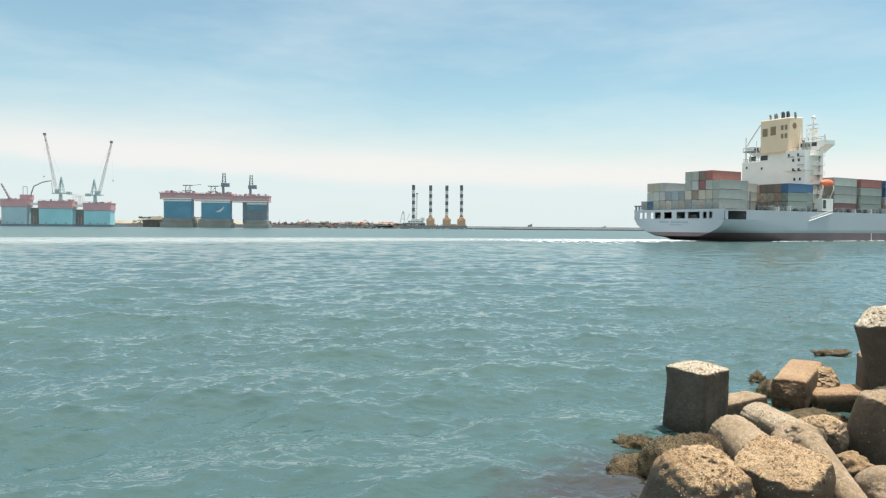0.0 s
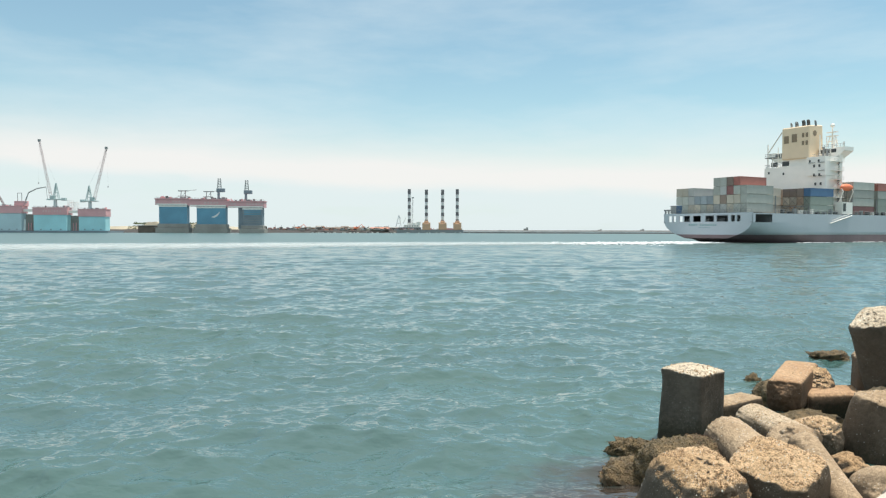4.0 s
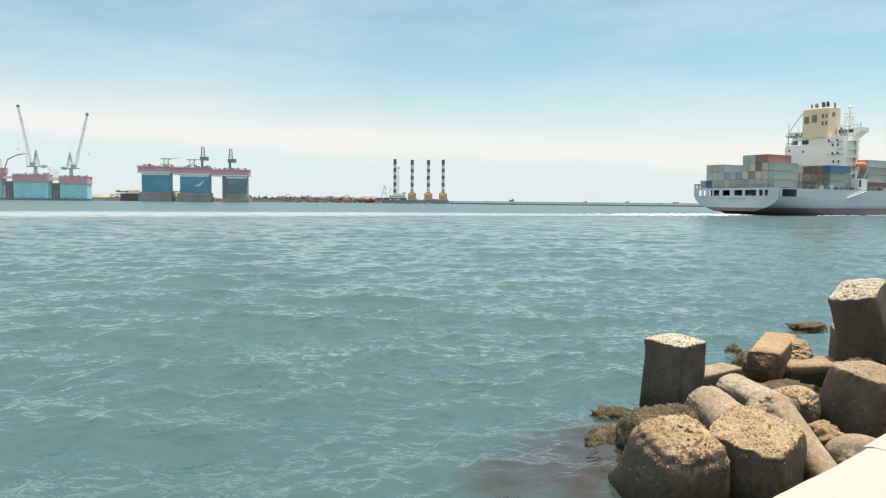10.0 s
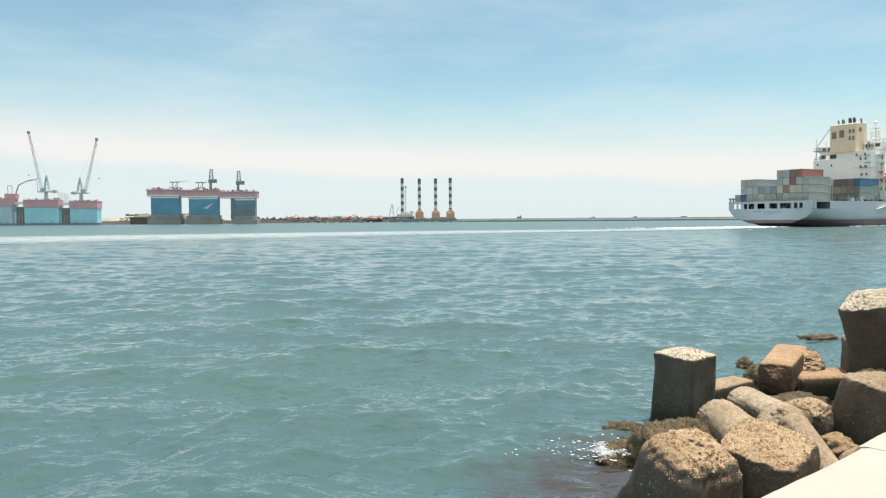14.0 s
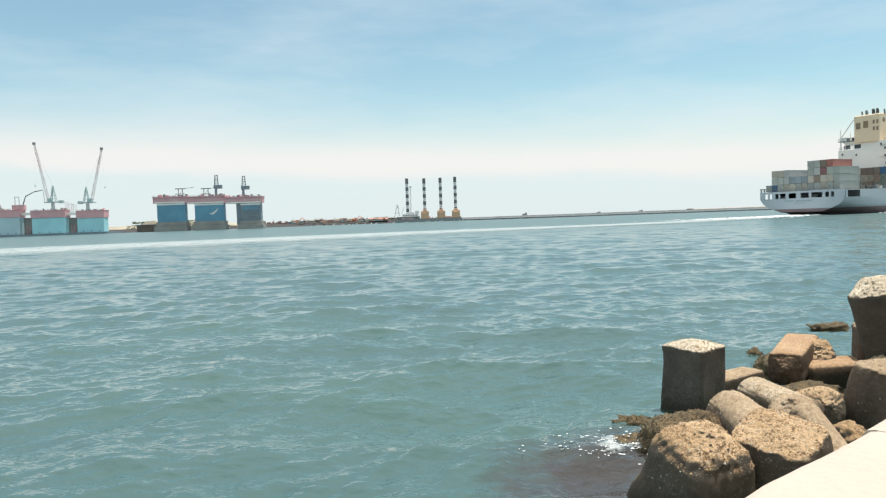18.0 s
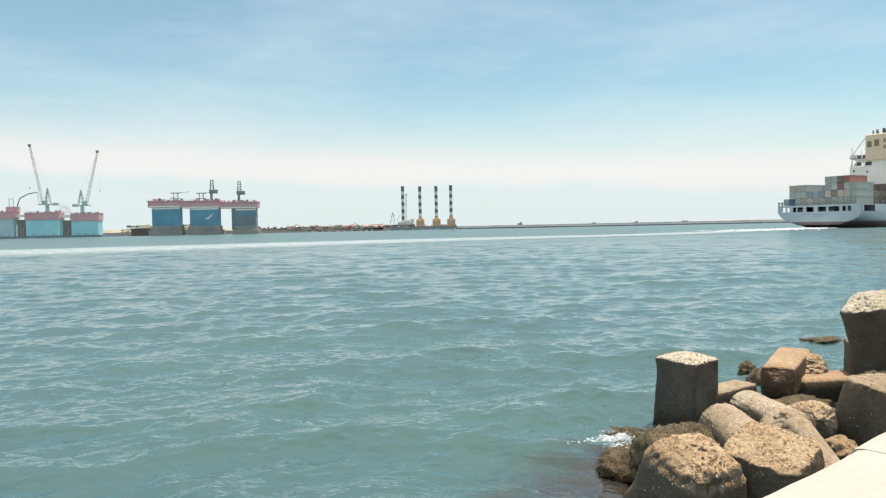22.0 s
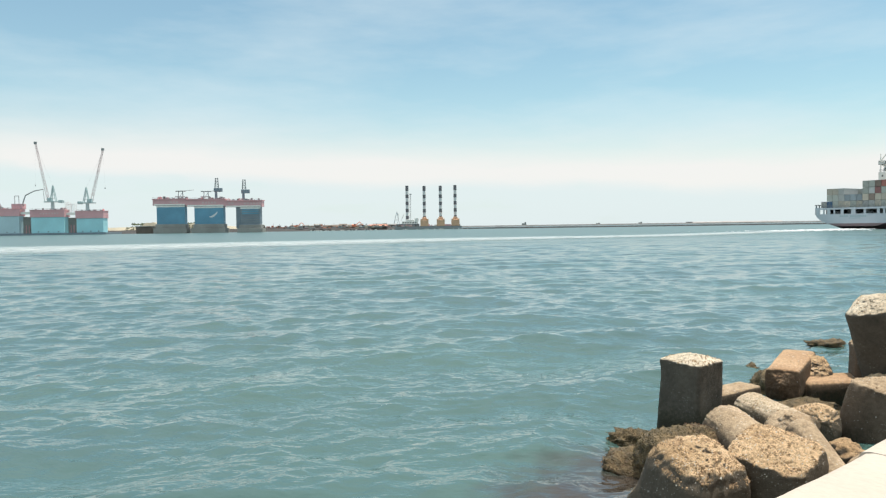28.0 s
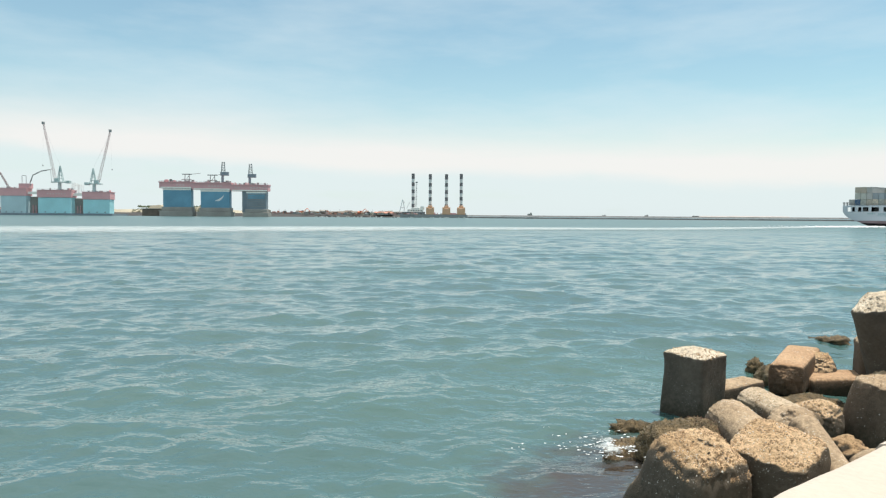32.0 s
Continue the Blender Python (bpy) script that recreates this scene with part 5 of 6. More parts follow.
# ---- far shore ----
def luffing_crane(parent_at, mast_h, boom_to, label, paint, boom_paint, boom_w=1.5, group="dock cranes"):
    """A pedestal crane: column, slewing platform, A-frame, cab and lattice boom, in local metres from its foot."""
    c = thing("pedestal_crane", Matrix.Translation(parent_at), label, "crane", group)
    sgn = 1 if boom_to[0] > 0 else -1
    bm = bmesh.new()
    tube(bm, (0, 0, 0), (0, 0, 9), 2.2, 1.9, 12)
    tube(bm, (0, 0, 0), (0, 0, 1.2), 3.2, 3.0, 12)
    part("pedestal", bm, paint, c)
    bm = bmesh.new()
    box(bm, -9.5, 9.5, -2.6, 2.6, 9, 10.4)
    box(bm, -sgn * 9.5 - 1.5, -sgn * 9.5 + 3.5, -2.4, 2.4, 8.2, 11.6)
    part("slewing_platform", bm, paint, c, bevel=0.15)
    bm = bmesh.new()
    box(bm, sgn * 3.0 - 2.5, sgn * 3.0 + 2.5, -2.4, 2.4, 10.4, 14.5)
    part("machinery_house", bm, paint, c, bevel=0.2)
    bm = bmesh.new()
    for y in (-1.8, 1.8):
        tube(bm, (-sgn * 4.5, y, 10.4), (-sgn * 1.0, y * 0.4, mast_h), 0.45, n=6)
        tube(bm, (sgn * 2.0, y, 10.4), (-sgn * 1.0, y * 0.4, mast_h), 0.55, n=6)
    for z in (14, 18, 22):
        if z < mast_h:
            f = (z - 10.4) / (mast_h - 10.4)
            tube(bm, (-sgn * (4.5 - 3.5 * f), 0, z), (sgn * (2.0 - 3.0 * f), 0, z), 0.3, n=5)
    part("a_frame", bm, paint, c)
    root = Vector((sgn * 5.0, 0, 11.5))
    bm = bmesh.new()
    lattice(bm, root, boom_to, boom_w * 1.7, boom_w * 0.9, 16, 0.13)
    boom = part("lattice_boom", bm, boom_paint, c)
    bm = bmesh.new()
    e = Vector(boom_to)
    box(bm, e.x - 1.5, e.x + 1.2, -1.2, 1.2, e.z - 0.8, e.z + 2.0)
    part("boom_head", bm, MIDSTEEL, boom)
    bm = bmesh.new()
    tube(bm, (-sgn * 1.0, 0, mast_h), root.lerp(e, 0.93), 0.05, n=4)
    tube(bm, e, (e.x + sgn * 1.5, 0, e.z - 0.62 * e.z), 0.03, n=4)
    part("hoist_rope", bm, MIDSTEEL, c)
    bm = bmesh.new()
    box(bm, e.x + sgn * 1.5 - 0.4, e.x + sgn * 1.5 + 0.4, -0.4, 0.4, e.z * 0.38 - 1.6, e.z * 0.38)
    part("hook_block", bm, MIDSTEEL, c)
    return c


def dock_clutter(parent, x0, x1, y0, y1, z, n, seed, hmax=2.6):
    rng = random.Random(seed)
    for _ in range(n):
        x, y = rng.uniform(x0, x1), rng.uniform(y0, y1)
        w, h = rng.uniform(0.8, 3.2), rng.uniform(0.7, hmax)
        boxpart("deck_unit", parent, rng.choice([DOCKRED, MIDSTEEL, DARKSTEEL, MIDSTEEL]), x, x + w, y, y + 1.5, z, z + h)


def rail_line(parent, x0, x1, y, z):
    bm = bmesh.new()
    for x in np.arange(x0, x1 + 0.1, 3.0):
        tube(bm, (x, y, z), (x, y, z + 1.3), 0.09, n=4)
    for dz in (0.65, 1.3):
        tube(bm, (x0, y, z + dz), (x1, y, z + dz), 0.08, n=4)
    part("railing", bm, MIDSTEEL, parent)


def cyan_dock():
    d = thing("floating_dock", pose(0, 880, 0), "floating dock with three cyan wing towers and red tops", "dock")
    boxpart("pontoon", d, DOCKDARK, -536, -399, -2, 46, -1.0, 2.4, "dark low pontoon")
    boxpart("far_wing_wall", d, DOCKGREY, -530, -440, 36, 44, 2.4, 21.0)
    for x0, x1, paint, top in ((-535, -504, PALEBLUE, 32.4), (-489.5, -449.5, CYAN, 30.6), (-435.0, -402.8, CYAN, 28.6)):
        bm = bmesh.new()
        box(bm, x0, x1, 0, 12, 2.4, top - 9.0)
        t = part("wing_tower", bm, paint, d, bevel=0.25)
        bm = bmesh.new()
        box(bm, x0 - 0.7, x1 + 0.7, -0.7, 12.7, top - 9.0, top)
        box(bm, x0 - 1.2, x1 + 1.2, -1.2, 13.2, top - 0.5, top + 0.1)
        part("red_top", bm, DOCKRED, t, "red oxide upper band")
        rail_line(d, x0, x1, -0.9, top + 0.1)
        dock_clutter(d, x0 + 1, x1 - 4, 2, 9, top + 0.1, 9, int(-x0), 2.4)
        for k in range(3):
            xx = x0 + (x1 - x0) * (0.2 + 0.3 * k)
            boxpart("fender_plate", t, DOCKDARK, xx, xx + 1.6, -0.12, 0.05, 3.4, 4.6)
    boxpart("raised_house", d, DOCKRED, -513, -500.5, 1, 10, 32.4, 38.2, "red machinery house")
    for x0, x1, z in ((-504, -489.5, 25.5), (-449.5, -435, 23.8)):
        boxpart("link_bridge", d, SHIP_WHITE, x0, x1, 3, 6, z, z + 3.0)
        boxpart("inner_wall", d, DOCKGREY, x0 - 0.2, x1 + 0.2, 9.5, 10.5, 2.4, z - 3)
        for k in range(3):
            xx = x0 + (x1 - x0) * (0.25 + 0.25 * k)
            bm = bmesh.new()
            tube(bm, (xx, 8.8, 2.4), (xx, 8.8, 12), 0.5, n=6)
            part("pile", bm, DOCKRED, d)
    for k in range(7):
        boxpart("letter_bar", d, PALEPINK, -478 + k * 3.4, -476.4 + k * 3.4, -0.85, -0.70, 25.2, 27.0)
    # concrete placing arm on the first tower
    arm = thing("placing_arm", Matrix.Translation((-501.5, 884, 36.0)), "dark articulated concrete placing arm folded over a dock", "crane")
    bm = bmesh.new()
    pts = [(0, 0, 0), (1.0, 0, 4.0), (4.2, 0, 12.4), (14.5, 0, 17.4), (25.5, 0, 19.4)]
    for a, b in zip(pts, pts[1:]):
        tube(bm, a, b, 0.75, 0.55, 6)
    part("arm", bm, MIDSTEEL, arm)
    bm = bmesh.new()
    box(bm, -1.5, 1.5, -1.5, 1.5, 0, 1.6)
    part("turret", bm, MIDSTEEL, arm)
    bm = bmesh.new()
    tube(bm, pts[-1], (27.0, 0, 4.0), 0.25, n=5)
    part("hose", bm, MIDSTEEL, arm)
    bm = bmesh.new()
    for x in (0, 5):
        tube(bm, (x, 0, 0), (x, 0, 10), 0.35, n=5)
    tube(bm, (0, 0, 10), (5, 0, 10), 0.35, n=5)
    g = new("small_gantry", mesh_of(bm, "small_gantry", MIDSTEEL))
    g.matrix_world = pose(-510.5, 884, 37.9)
    tagged(g, "small grey pipe gantry on a dock tower", "gantry")
    bm = bmesh.new()
    lattice(bm, (0, 0, 0), (0, 0, 15), 5.0, 4.5, 5, 0.22)
    lattice(bm, (7, 0, 0), (7, 0, 13), 4.0, 4.0, 4, 0.2)
    tube(bm, (0, 0, 12), (7, 0, 12), 0.3, n=5)
    s = new("lattice_tower", mesh_of(bm, "lattice_tower", STRIPE_WHITE))
    s.matrix_world = pose(-448.5, 888, 30.0 - 5.2)
    tagged(s, "pale scaffold tower between two dock towers", "tower")


cyan_dock()
luffing_crane((-466.0, 886, 30.6), 29.5, (-18.5, 0, 80.5), "pale green pedestal crane with a steep red and white boom", PALEGREEN, PINKRED)
luffing_crane((-424.0, 886, 28.7), 28.5, (20.5, 0, 73.5), "pale green pedestal crane with a steep pinkish boom", PALEGREEN, PINKRED)


def blue_dock():
    d = thing("semi_submersible_dock", pose(0, 870, 0), "tall dock with three deep blue columns under a red deck", "dock")
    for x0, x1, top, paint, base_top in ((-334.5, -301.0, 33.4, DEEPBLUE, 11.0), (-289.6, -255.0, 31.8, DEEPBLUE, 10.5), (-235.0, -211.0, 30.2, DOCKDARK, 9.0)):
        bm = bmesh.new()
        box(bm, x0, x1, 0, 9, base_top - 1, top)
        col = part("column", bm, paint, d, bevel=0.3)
        bm = bmesh.new()
        box(bm, x0 - 3, x1 + 3, -4, 13, -1, base_top * 0.55)
        box(bm, x0 - 1.2, x1 + 1.2, -2, 11, base_top * 0.55, base_top)
        part("caisson_base", bm, DOCKGREY, d, "stained grey concrete caisson foot", bevel=0.3)
        boxpart("white_line", col, SHIP_WHITE, x0 - 0.1, x1 + 0.1, -0.15, 0.1, top - 2.2, top - 0.3)
    boxpart("side_face", d, DOCKDARK, -240.5, -235.0, 2, 9, 5, 30.2)
    for k in range(6):
        boxpart("fender_bar", d, MIDSTEEL, -234, -212, -0.5, 0.05, 12 + k * 2.8, 12.7 + k * 2.8)
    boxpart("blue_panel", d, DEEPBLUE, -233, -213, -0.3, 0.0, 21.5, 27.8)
    # red deck in three stepped spans
    for x0, x1, z0, z1 in ((-338.5, -299, 33.4, 41.2), (-299, -253, 31.8, 40.4), (-253, -208.5, 30.4, 38.2)):
        bm = bmesh.new()
        box(bm, x0, x1, -1.0, 10, z0, z1)
        box(bm, x0 - 0.6, x1 + 0.6, -2.0, 11, z1 - 1.0, z1 + 0.2)
        part("red_deck", bm, DOCKRED, d, "red oxide deck girder")
        boxpart("white_band", d, SHIP_WHITE, x0 + 1.5, x1 - 1.5, -1.12, -1.0, z0 + 0.1, z0 + 1.6)
        rail_line(d, x0, x1, -1.6, z1 + 0.2)
        dock_clutter(d, x0 + 1, x1 - 3, 0, 12, z1 + 0.2, 16, int(-x0), 2.8)
    for x, n, z in ((-318, 3, 37.2), (-280, 5, 36.0), (-248.5, 2, 34.6), (-230, 6, 34.3)):
        for k in range(n):
            boxpart("letter_bar", d, PALEPINK, x + k * 3.6, x + k * 3.6 + 2.3, -1.2, -1.0, z - 1.2, z + 1.2)
    # pale curved emblem on the middle column
    bm = bmesh.new()
    n = 12
    top, low = [], []
    for i in range(n + 1):
        f = i / n
        x = -272 + 10 * f
        top.append(bm.verts.new((x, -0.14, 19.5 + 6.0 * f ** 1.6)))
        low.append(bm.verts.new((x, -0.14, 19.0 + 5.0 * f ** 2.4 - 1.2 * math.sin(math.pi * f))))
    for i in range(n):
        bm.faces.new((low[i], low[i + 1], top[i + 1], top[i]))
    part("emblem", bm, STRIPE_WHITE, d, "pale curved emblem")
    for x, z in ((-307.5, 41.4), (-277.0, 40.6)):
        g = thing("davit_frame", Matrix.Translation((x, 876, z)), "small dark davit frame on a red deck", "davit", "davits on the blue dock")
        bm = bmesh.new()
        for dx in (-3, 3):
            tube(bm, (dx, 0, 0), (dx * 0.8, 0, 8.5), 0.45, n=6)
        box(bm, -6, 6, -0.8, 0.8, 8.5, 9.6)
        box(bm, -6.5, 5, -0.6, 0.6, 2.4, 3.2)
        tube(bm, (-3, 0, 0), (3, 0, 8.5), 0.25, n=5)
        tube(bm, (5, 0, 9.2), (16, 0, 10.4), 0.28, n=5)
        part("frame", bm, MIDSTEEL, g)


blue_dock()


def deck_crane(x, z):
    c = thing("deck_crane", Matrix.Translation((x, 876, z)), "dark deck crane with its jib raised upright on a red deck", "crane", "deck cranes on the blue dock")
    bm = bmesh.new()
    tube(bm, (0, 0, 0), (0, 0, 9), 1.7, 1.5, 10)
    part("pedestal", bm, DOCKDARK, c)
    bm = bmesh.new()
    box(bm, -2.2, 7.5, -2, 2, 8.4, 13.0)
    part("machinery_house", bm, DOCKDARK, c, bevel=0.3)
    bm = bmesh.new()
    for y in (-1.2, 1.2):
        tube(bm, (-1.2, y, 12.5), (-0.4, y * 0.5, 25.0), 0.32, n=6)
        tube(bm, (3.0, y, 12.5), (2.4, y * 0.5, 25.0), 0.32, n=6)
    for h in (15, 18, 21, 24.3):
        f = (h - 12.5) / 12
        tube(bm, (-1.2 + 0.8 * f, 0, h), (3.0 - 0.6 * f, 0, h), 0.3, n=5)
        tube(bm, (-1.2 + 0.8 * f, 0, h - 2.6), (3.0 - 0.6 * f, 0, h), 0.2, n=5)
    part("mast_frame", bm, MIDSTEEL, c)
    return c


deck_crane(-265.0, 40.6)
deck_crane(-232.3, 38.4)


def jackup():
    j = thing("jackup_barge", pose(0, 960, 0), "jack-up barge with four black-and-white banded legs", "barge")
    boxpart("hull", j, MIDSTEEL, -56, 32, -2, 34, -0.5, 4.2, "low grey barge hull")
    for x, top in ((-39.6, 58.2), (-16.9, 57.6), (4.6, 57.6), (24.1, 58.2)):
        bm = bmesh.new()
        tube(bm, (x, 6, -2), (x, 6, top), 2.0, 2.0, 14)
        leg = part("jacking_leg", bm, STRIPE_WHITE, j, "round leg banded black and white")
        z = top + 0.02
        k = 0
        while z > 16:
            h = 7.0 if k == 0 else 4.7
            if k % 2 == 0:
                bm = bmesh.new()
                tube(bm, (x, 6, z - h), (x, 6, z), 2.08, 2.08, 14)
                part("dark_band", bm, STRIPE_DARK, leg)
            z -= h
            k += 1
        if x > -30:
            bm = bmesh.new()
            box(bm, x - 5.3, x + 5.3, -1, 13, 4.2, 12.6)
            box(bm, x - 5.3, x - 2.6, -1, 13, 12.6, 14.0)
            box(bm, x + 2.6, x + 5.3, -1, 13, 12.6, 14.0)
            box(bm, x - 2.9, x + 2.9, 1.5, 10.5, 12.6, 16.2)
            part("jacking_house", bm, OCHRE, j, "ochre jacking house", bevel=0.4)
    for x0, x1, z0, z1, m_ in ((-54, -24, 4.2, 7.6, MIDSTEEL), (-47, -26, 7.6, 11.0, SHIP_WHITE), (-42, -31, 11.0, 13.4, SHIP_WHITE), (-30, -25, 11.0, 15.0, SHIP_WHITE), (-20, -10, 4.2, 7, DOCKRED), (10, 18, 4.2, 6.5, DOCKRED), (-4, 1, 4.2, 6, SHIP_WHITE)):
        boxpart("deckhouse", j, m_, x0, x1, 3, 18, z0, z1, bevel=0.15)
    for k in range(9):
        boxpart("deckhouse_window", j, DARKSTEEL, -54 + k * 3.4, -52 + k * 3.4, 2.9, 3.1, 5.6, 6.8)
    for k in range(6):
        boxpart("deckhouse_window", j, DARKSTEEL, -46.0 + k * 3.3, -44.2 + k * 3.3, 2.9, 3.1, 8.8, 9.9)
    bm = bmesh.new()
    lattice(bm, (-35.8, 8, 13), (-35.2, 8, 47), 1.5, 1.1, 14, 0.13)
    box(bm, -36.6, -33.6, 7.4, 8.6, 46.2, 47.6)
    part("slim_crane_boom", bm, MIDSTEEL, j)
    bm = bmesh.new()
    for a, b in (((-58, 8, 6), (-53.5, 8, 24)), ((-50, 8, 6), (-53.5, 8, 24)), ((-53.5, 8, 24), (-51.0, 8, 19)), ((-56, 8, 13), (-51, 8, 13))):
        tube(bm, a, b, 0.5, n=6)
    tube(bm, (-48, 8, 12), (-44.5, 8, 20), 0.4, n=6)
    part("stern_frame", bm, STRIPE_WHITE, j)
    dock_clutter(j, -56, 30, 0, 10, 4.2, 24, 31, 2.2)


jackup()


def strip(name, pts, width, top, material, label, category, seed, rough=1.0, crest=0.5, taper=False):
    """A long low bank of land or rubble along a line."""
    bm = bmesh.new()
    rows = []
    n = 90
    total = len(pts) - 1
    for i in range(n + 1):
        t = i / n * total
        k = min(int(t), total - 1)
        f = t - k
        x, y = (pts[k][j] + (pts[k + 1][j] - pts[k][j]) * f for j in (0, 1))
        h = top * (1 + 0.22 * rough * noise.noise(Vector((x * 0.03, seed, 0))) + 0.12 * rough * noise.noise(Vector((x * 0.14, seed, 4))))
        if taper:
            h *= min(1.0, math.sin(math.pi * i / n) * 1.5) + 0.02
        rows.append([bm.verts.new(p) for p in ((x, y - width * 0.5, -1.0), (x, y - width * crest * 0.6, h), (x, y + width * 0.4, h), (x, y + width * 0.5, -1.0))])
    for a, b in zip(rows, rows[1:]):
        for j in range(3):
            bm.faces.new((a[j], b[j], b[j + 1], a[j + 1]))
    ob = new(name, mesh_of(bm, name, material))
    return tagged(ob, label, category, kind="structure")


strip("ground", [(-1800, 900), (-700, 935), (-420, 945), (-150, 985), (30, 1010)], 60, 4.2, SHORE, "dark rubble shore across the harbour", "shore", 1.0)
strip("sand_bank", [(-1800, 1010), (-700, 1010), (-330, 1010), (-250, 1020)], 90, 8.4, SAND, "pale sandy land behind the far shore", "sand", 2.0, 1.6)
strip("low_land", [(-260, 1015), (-120, 1040), (20, 1060)], 90, 5.0, SHORE, "low grey land behind the far shore", "land", 7.0, 1.6)
strip("breakwater", [(20, 975), (110, 890), (480, 815), (900, 760)], 12, 1.5, RUBBLE, "long dark rubble breakwater", "breakwater", 3.0, 0.9)
strip("far_breakwater", [(30, 2160), (500, 2090), (1500, 1950)], 30, 4.1, MOLE, "grey far concrete mole at the harbour mouth", "breakwater", 4.0, 0.25)
strip("far_land", [(800, 2300), (900, 2280), (1060, 2250)], 80, 6.6, FARSAND, "pale hazy land beyond the harbour mouth", "land", 5.0, 1.4)


strip("sand_mound", [(-420, 985), (-380, 990), (-340, 990), (-300, 995)], 40, 11.5, SAND, "pale sandy mound between two docks", "sand", 6.0, 2.6, taper=True)


def shed(x, y, z, w, d, h, roof):
    s = thing("shed", pose(x, y, z), "small pale shed with a low pitched roof on the shore", "shed", "sheds on the far shore")
    boxpart("wall", s, SHED, 0, w, 0, d, 0, h)
    bm = bmesh.new()
    vs = [bm.verts.new(p) for p in ((-0.4, -0.5, h), (w + 0.4, -0.5, h), (w + 0.4, d / 2, h + d * 0.22), (-0.4, d / 2, h + d * 0.22), (w + 0.4, d + 0.5, h), (-0.4, d + 0.5, h))]
    for f in ((0, 1, 2, 3), (3, 2, 4, 5), (1, 4, 2), (0, 3, 5), (0, 5, 4, 1)):
        bm.faces.new([vs[i] for i in f])
    part("roof", bm, roof, s)


def far_clutter():
    rng = random.Random(21)
    for k in range(34):
        x = -200 + k * 4.3 + rng.uniform(-1, 1)
        if k % 7 == 3:
            continue
        shed(x, 985 + rng.uniform(-8, 20), 3.6 + rng.random(), rng.uniform(4, 11), rng.uniform(5, 9), rng.uniform(1.5, 3.4), rng.choice([LANDBROWN, SHED, SHED, DOCKGREY, LANDBROWN, SHEDROOF]))
    for x, w, roof in ((-150, 22, LANDBROWN), (-121, 19, LANDBROWN), (-92, 25, SHEDROOF)):
        shed(x, 972, 3.4, w, 9, 2.2, roof)
    for x, y, w in ((-560, 965, 30), (-600, 960, 22), (-640, 965, 35), (-372, 975, 22), (-355, 972, 14)):
        shed(x, y, 4, w, 9, 3.5, rng.choice([SHED, SHEDROOF]))
    bm = bmesh.new()
    for k in range(420):
        x = rng.uniform(-415, -320) if k < 220 else rng.uniform(-760, -540)
        y = rng.uniform(984, 1000) if k < 220 else rng.uniform(1000, 1040)
        r = rng.uniform(0.8, 2.3)
        m = pose(x, y, (11.0 if k < 220 else 7.6) + rng.random() * 1.2, 0, 0, rng.random() * 360)
        v = [m @ Vector(p) for p in ((-r, 0, 0), (r, 0, 0), (0, -r, 0.2), (0, r * 0.8, 0), (rng.uniform(-.5, .5) * r, 0, r * rng.uniform(.8, 1.5)))]
        b_ = [bm.verts.new(p) for p in v]
        for f in ((0, 2, 4), (2, 1, 4), (1, 3, 4), (3, 0, 4)):
            bm.faces.new([b_[i] for i in f])
    for k in range(420):
        x, f = rng.uniform(-416, -325), rng.random()
        r = rng.uniform(0.5, 1.5)
        z = 11.0 * f * (0.75 + 0.25 * math.sin(math.pi * (x + 420) / 120))
        b_ = [bm.verts.new((x + p[0] * r, 969.2 + 8 * f + p[1] * r, z + p[2] * r)) for p in ((-1, 0, 0), (1, 0, 0), (0, -1, 0.2), (0, 0.8, 0), (0.2, 0, 1.2))]
        for q in ((0, 2, 4), (2, 1, 4), (1, 3, 4), (3, 0, 4)):
            bm.faces.new([b_[i] for i in q])
    ob = new("scrub", mesh_of(bm, "scrub", SCRUB))
    tagged(ob, "low dark scrub on the sandy far shore", "bushes", kind="stuff")
    for x, y, w, h in ((254, 2126, 6.5, 8.5), (464, 2096, 5.0, 3.5), (582, 2080, 5.0, 4.5)):
        hut = thing("beacon_hut", pose(x, y, 3.9), "small pale beacon hut on the far mole", "hut", "huts on the breakwater")
        boxpart("hut_wall", hut, SHED, -w, w, -2.5, 2.5, 0, h * 0.6)
        boxpart("hut_tower", hut, SHED, 0.2 * w, 0.9 * w, -1.5, 1.5, h * 0.6, h)
    for x0, w, h, y in ((-372, 34, 8.5, 900), (-350, 16, 6.5, 896)):
        s = thing("caisson_block", pose(x0, y, 0), "dark stained concrete block moored by the dock", "caisson", "caisson blocks by the blue dock")
        boxpart("block_body", s, LANDBROWN, 0, w, 0, 12, -1, h, bevel=0.3)
        boxpart("block_lip", s, DOCKGREY, -0.5, w + 0.5, -0.5, 12.5, h, h + 0.8)
    c = thing("mobile_crane", pose(-545, 940, 2.5), "red mobile crane with a slanting lattice jib on the shore", "crane")
    boxpart("carrier", c, DOCKRED, -6, 6, -2, 2, 0, 4)
    boxpart("cab", c, SHIP_WHITE, -3, 3, -1.8, 1.8, 4, 7)
    bm = bmesh.new()
    lattice(bm, (0, 0, 5), (-26, 0, 52), 1.8, 1.2, 14, 0.22)
    part("jib", bm, PINKRED, c)
    bm = bmesh.new()
    tube(bm, (4, 0, 6), (-24, 0, 50), 0.12, n=4)
    part("jib_stay", bm, MIDSTEEL, c)


far_clutter()


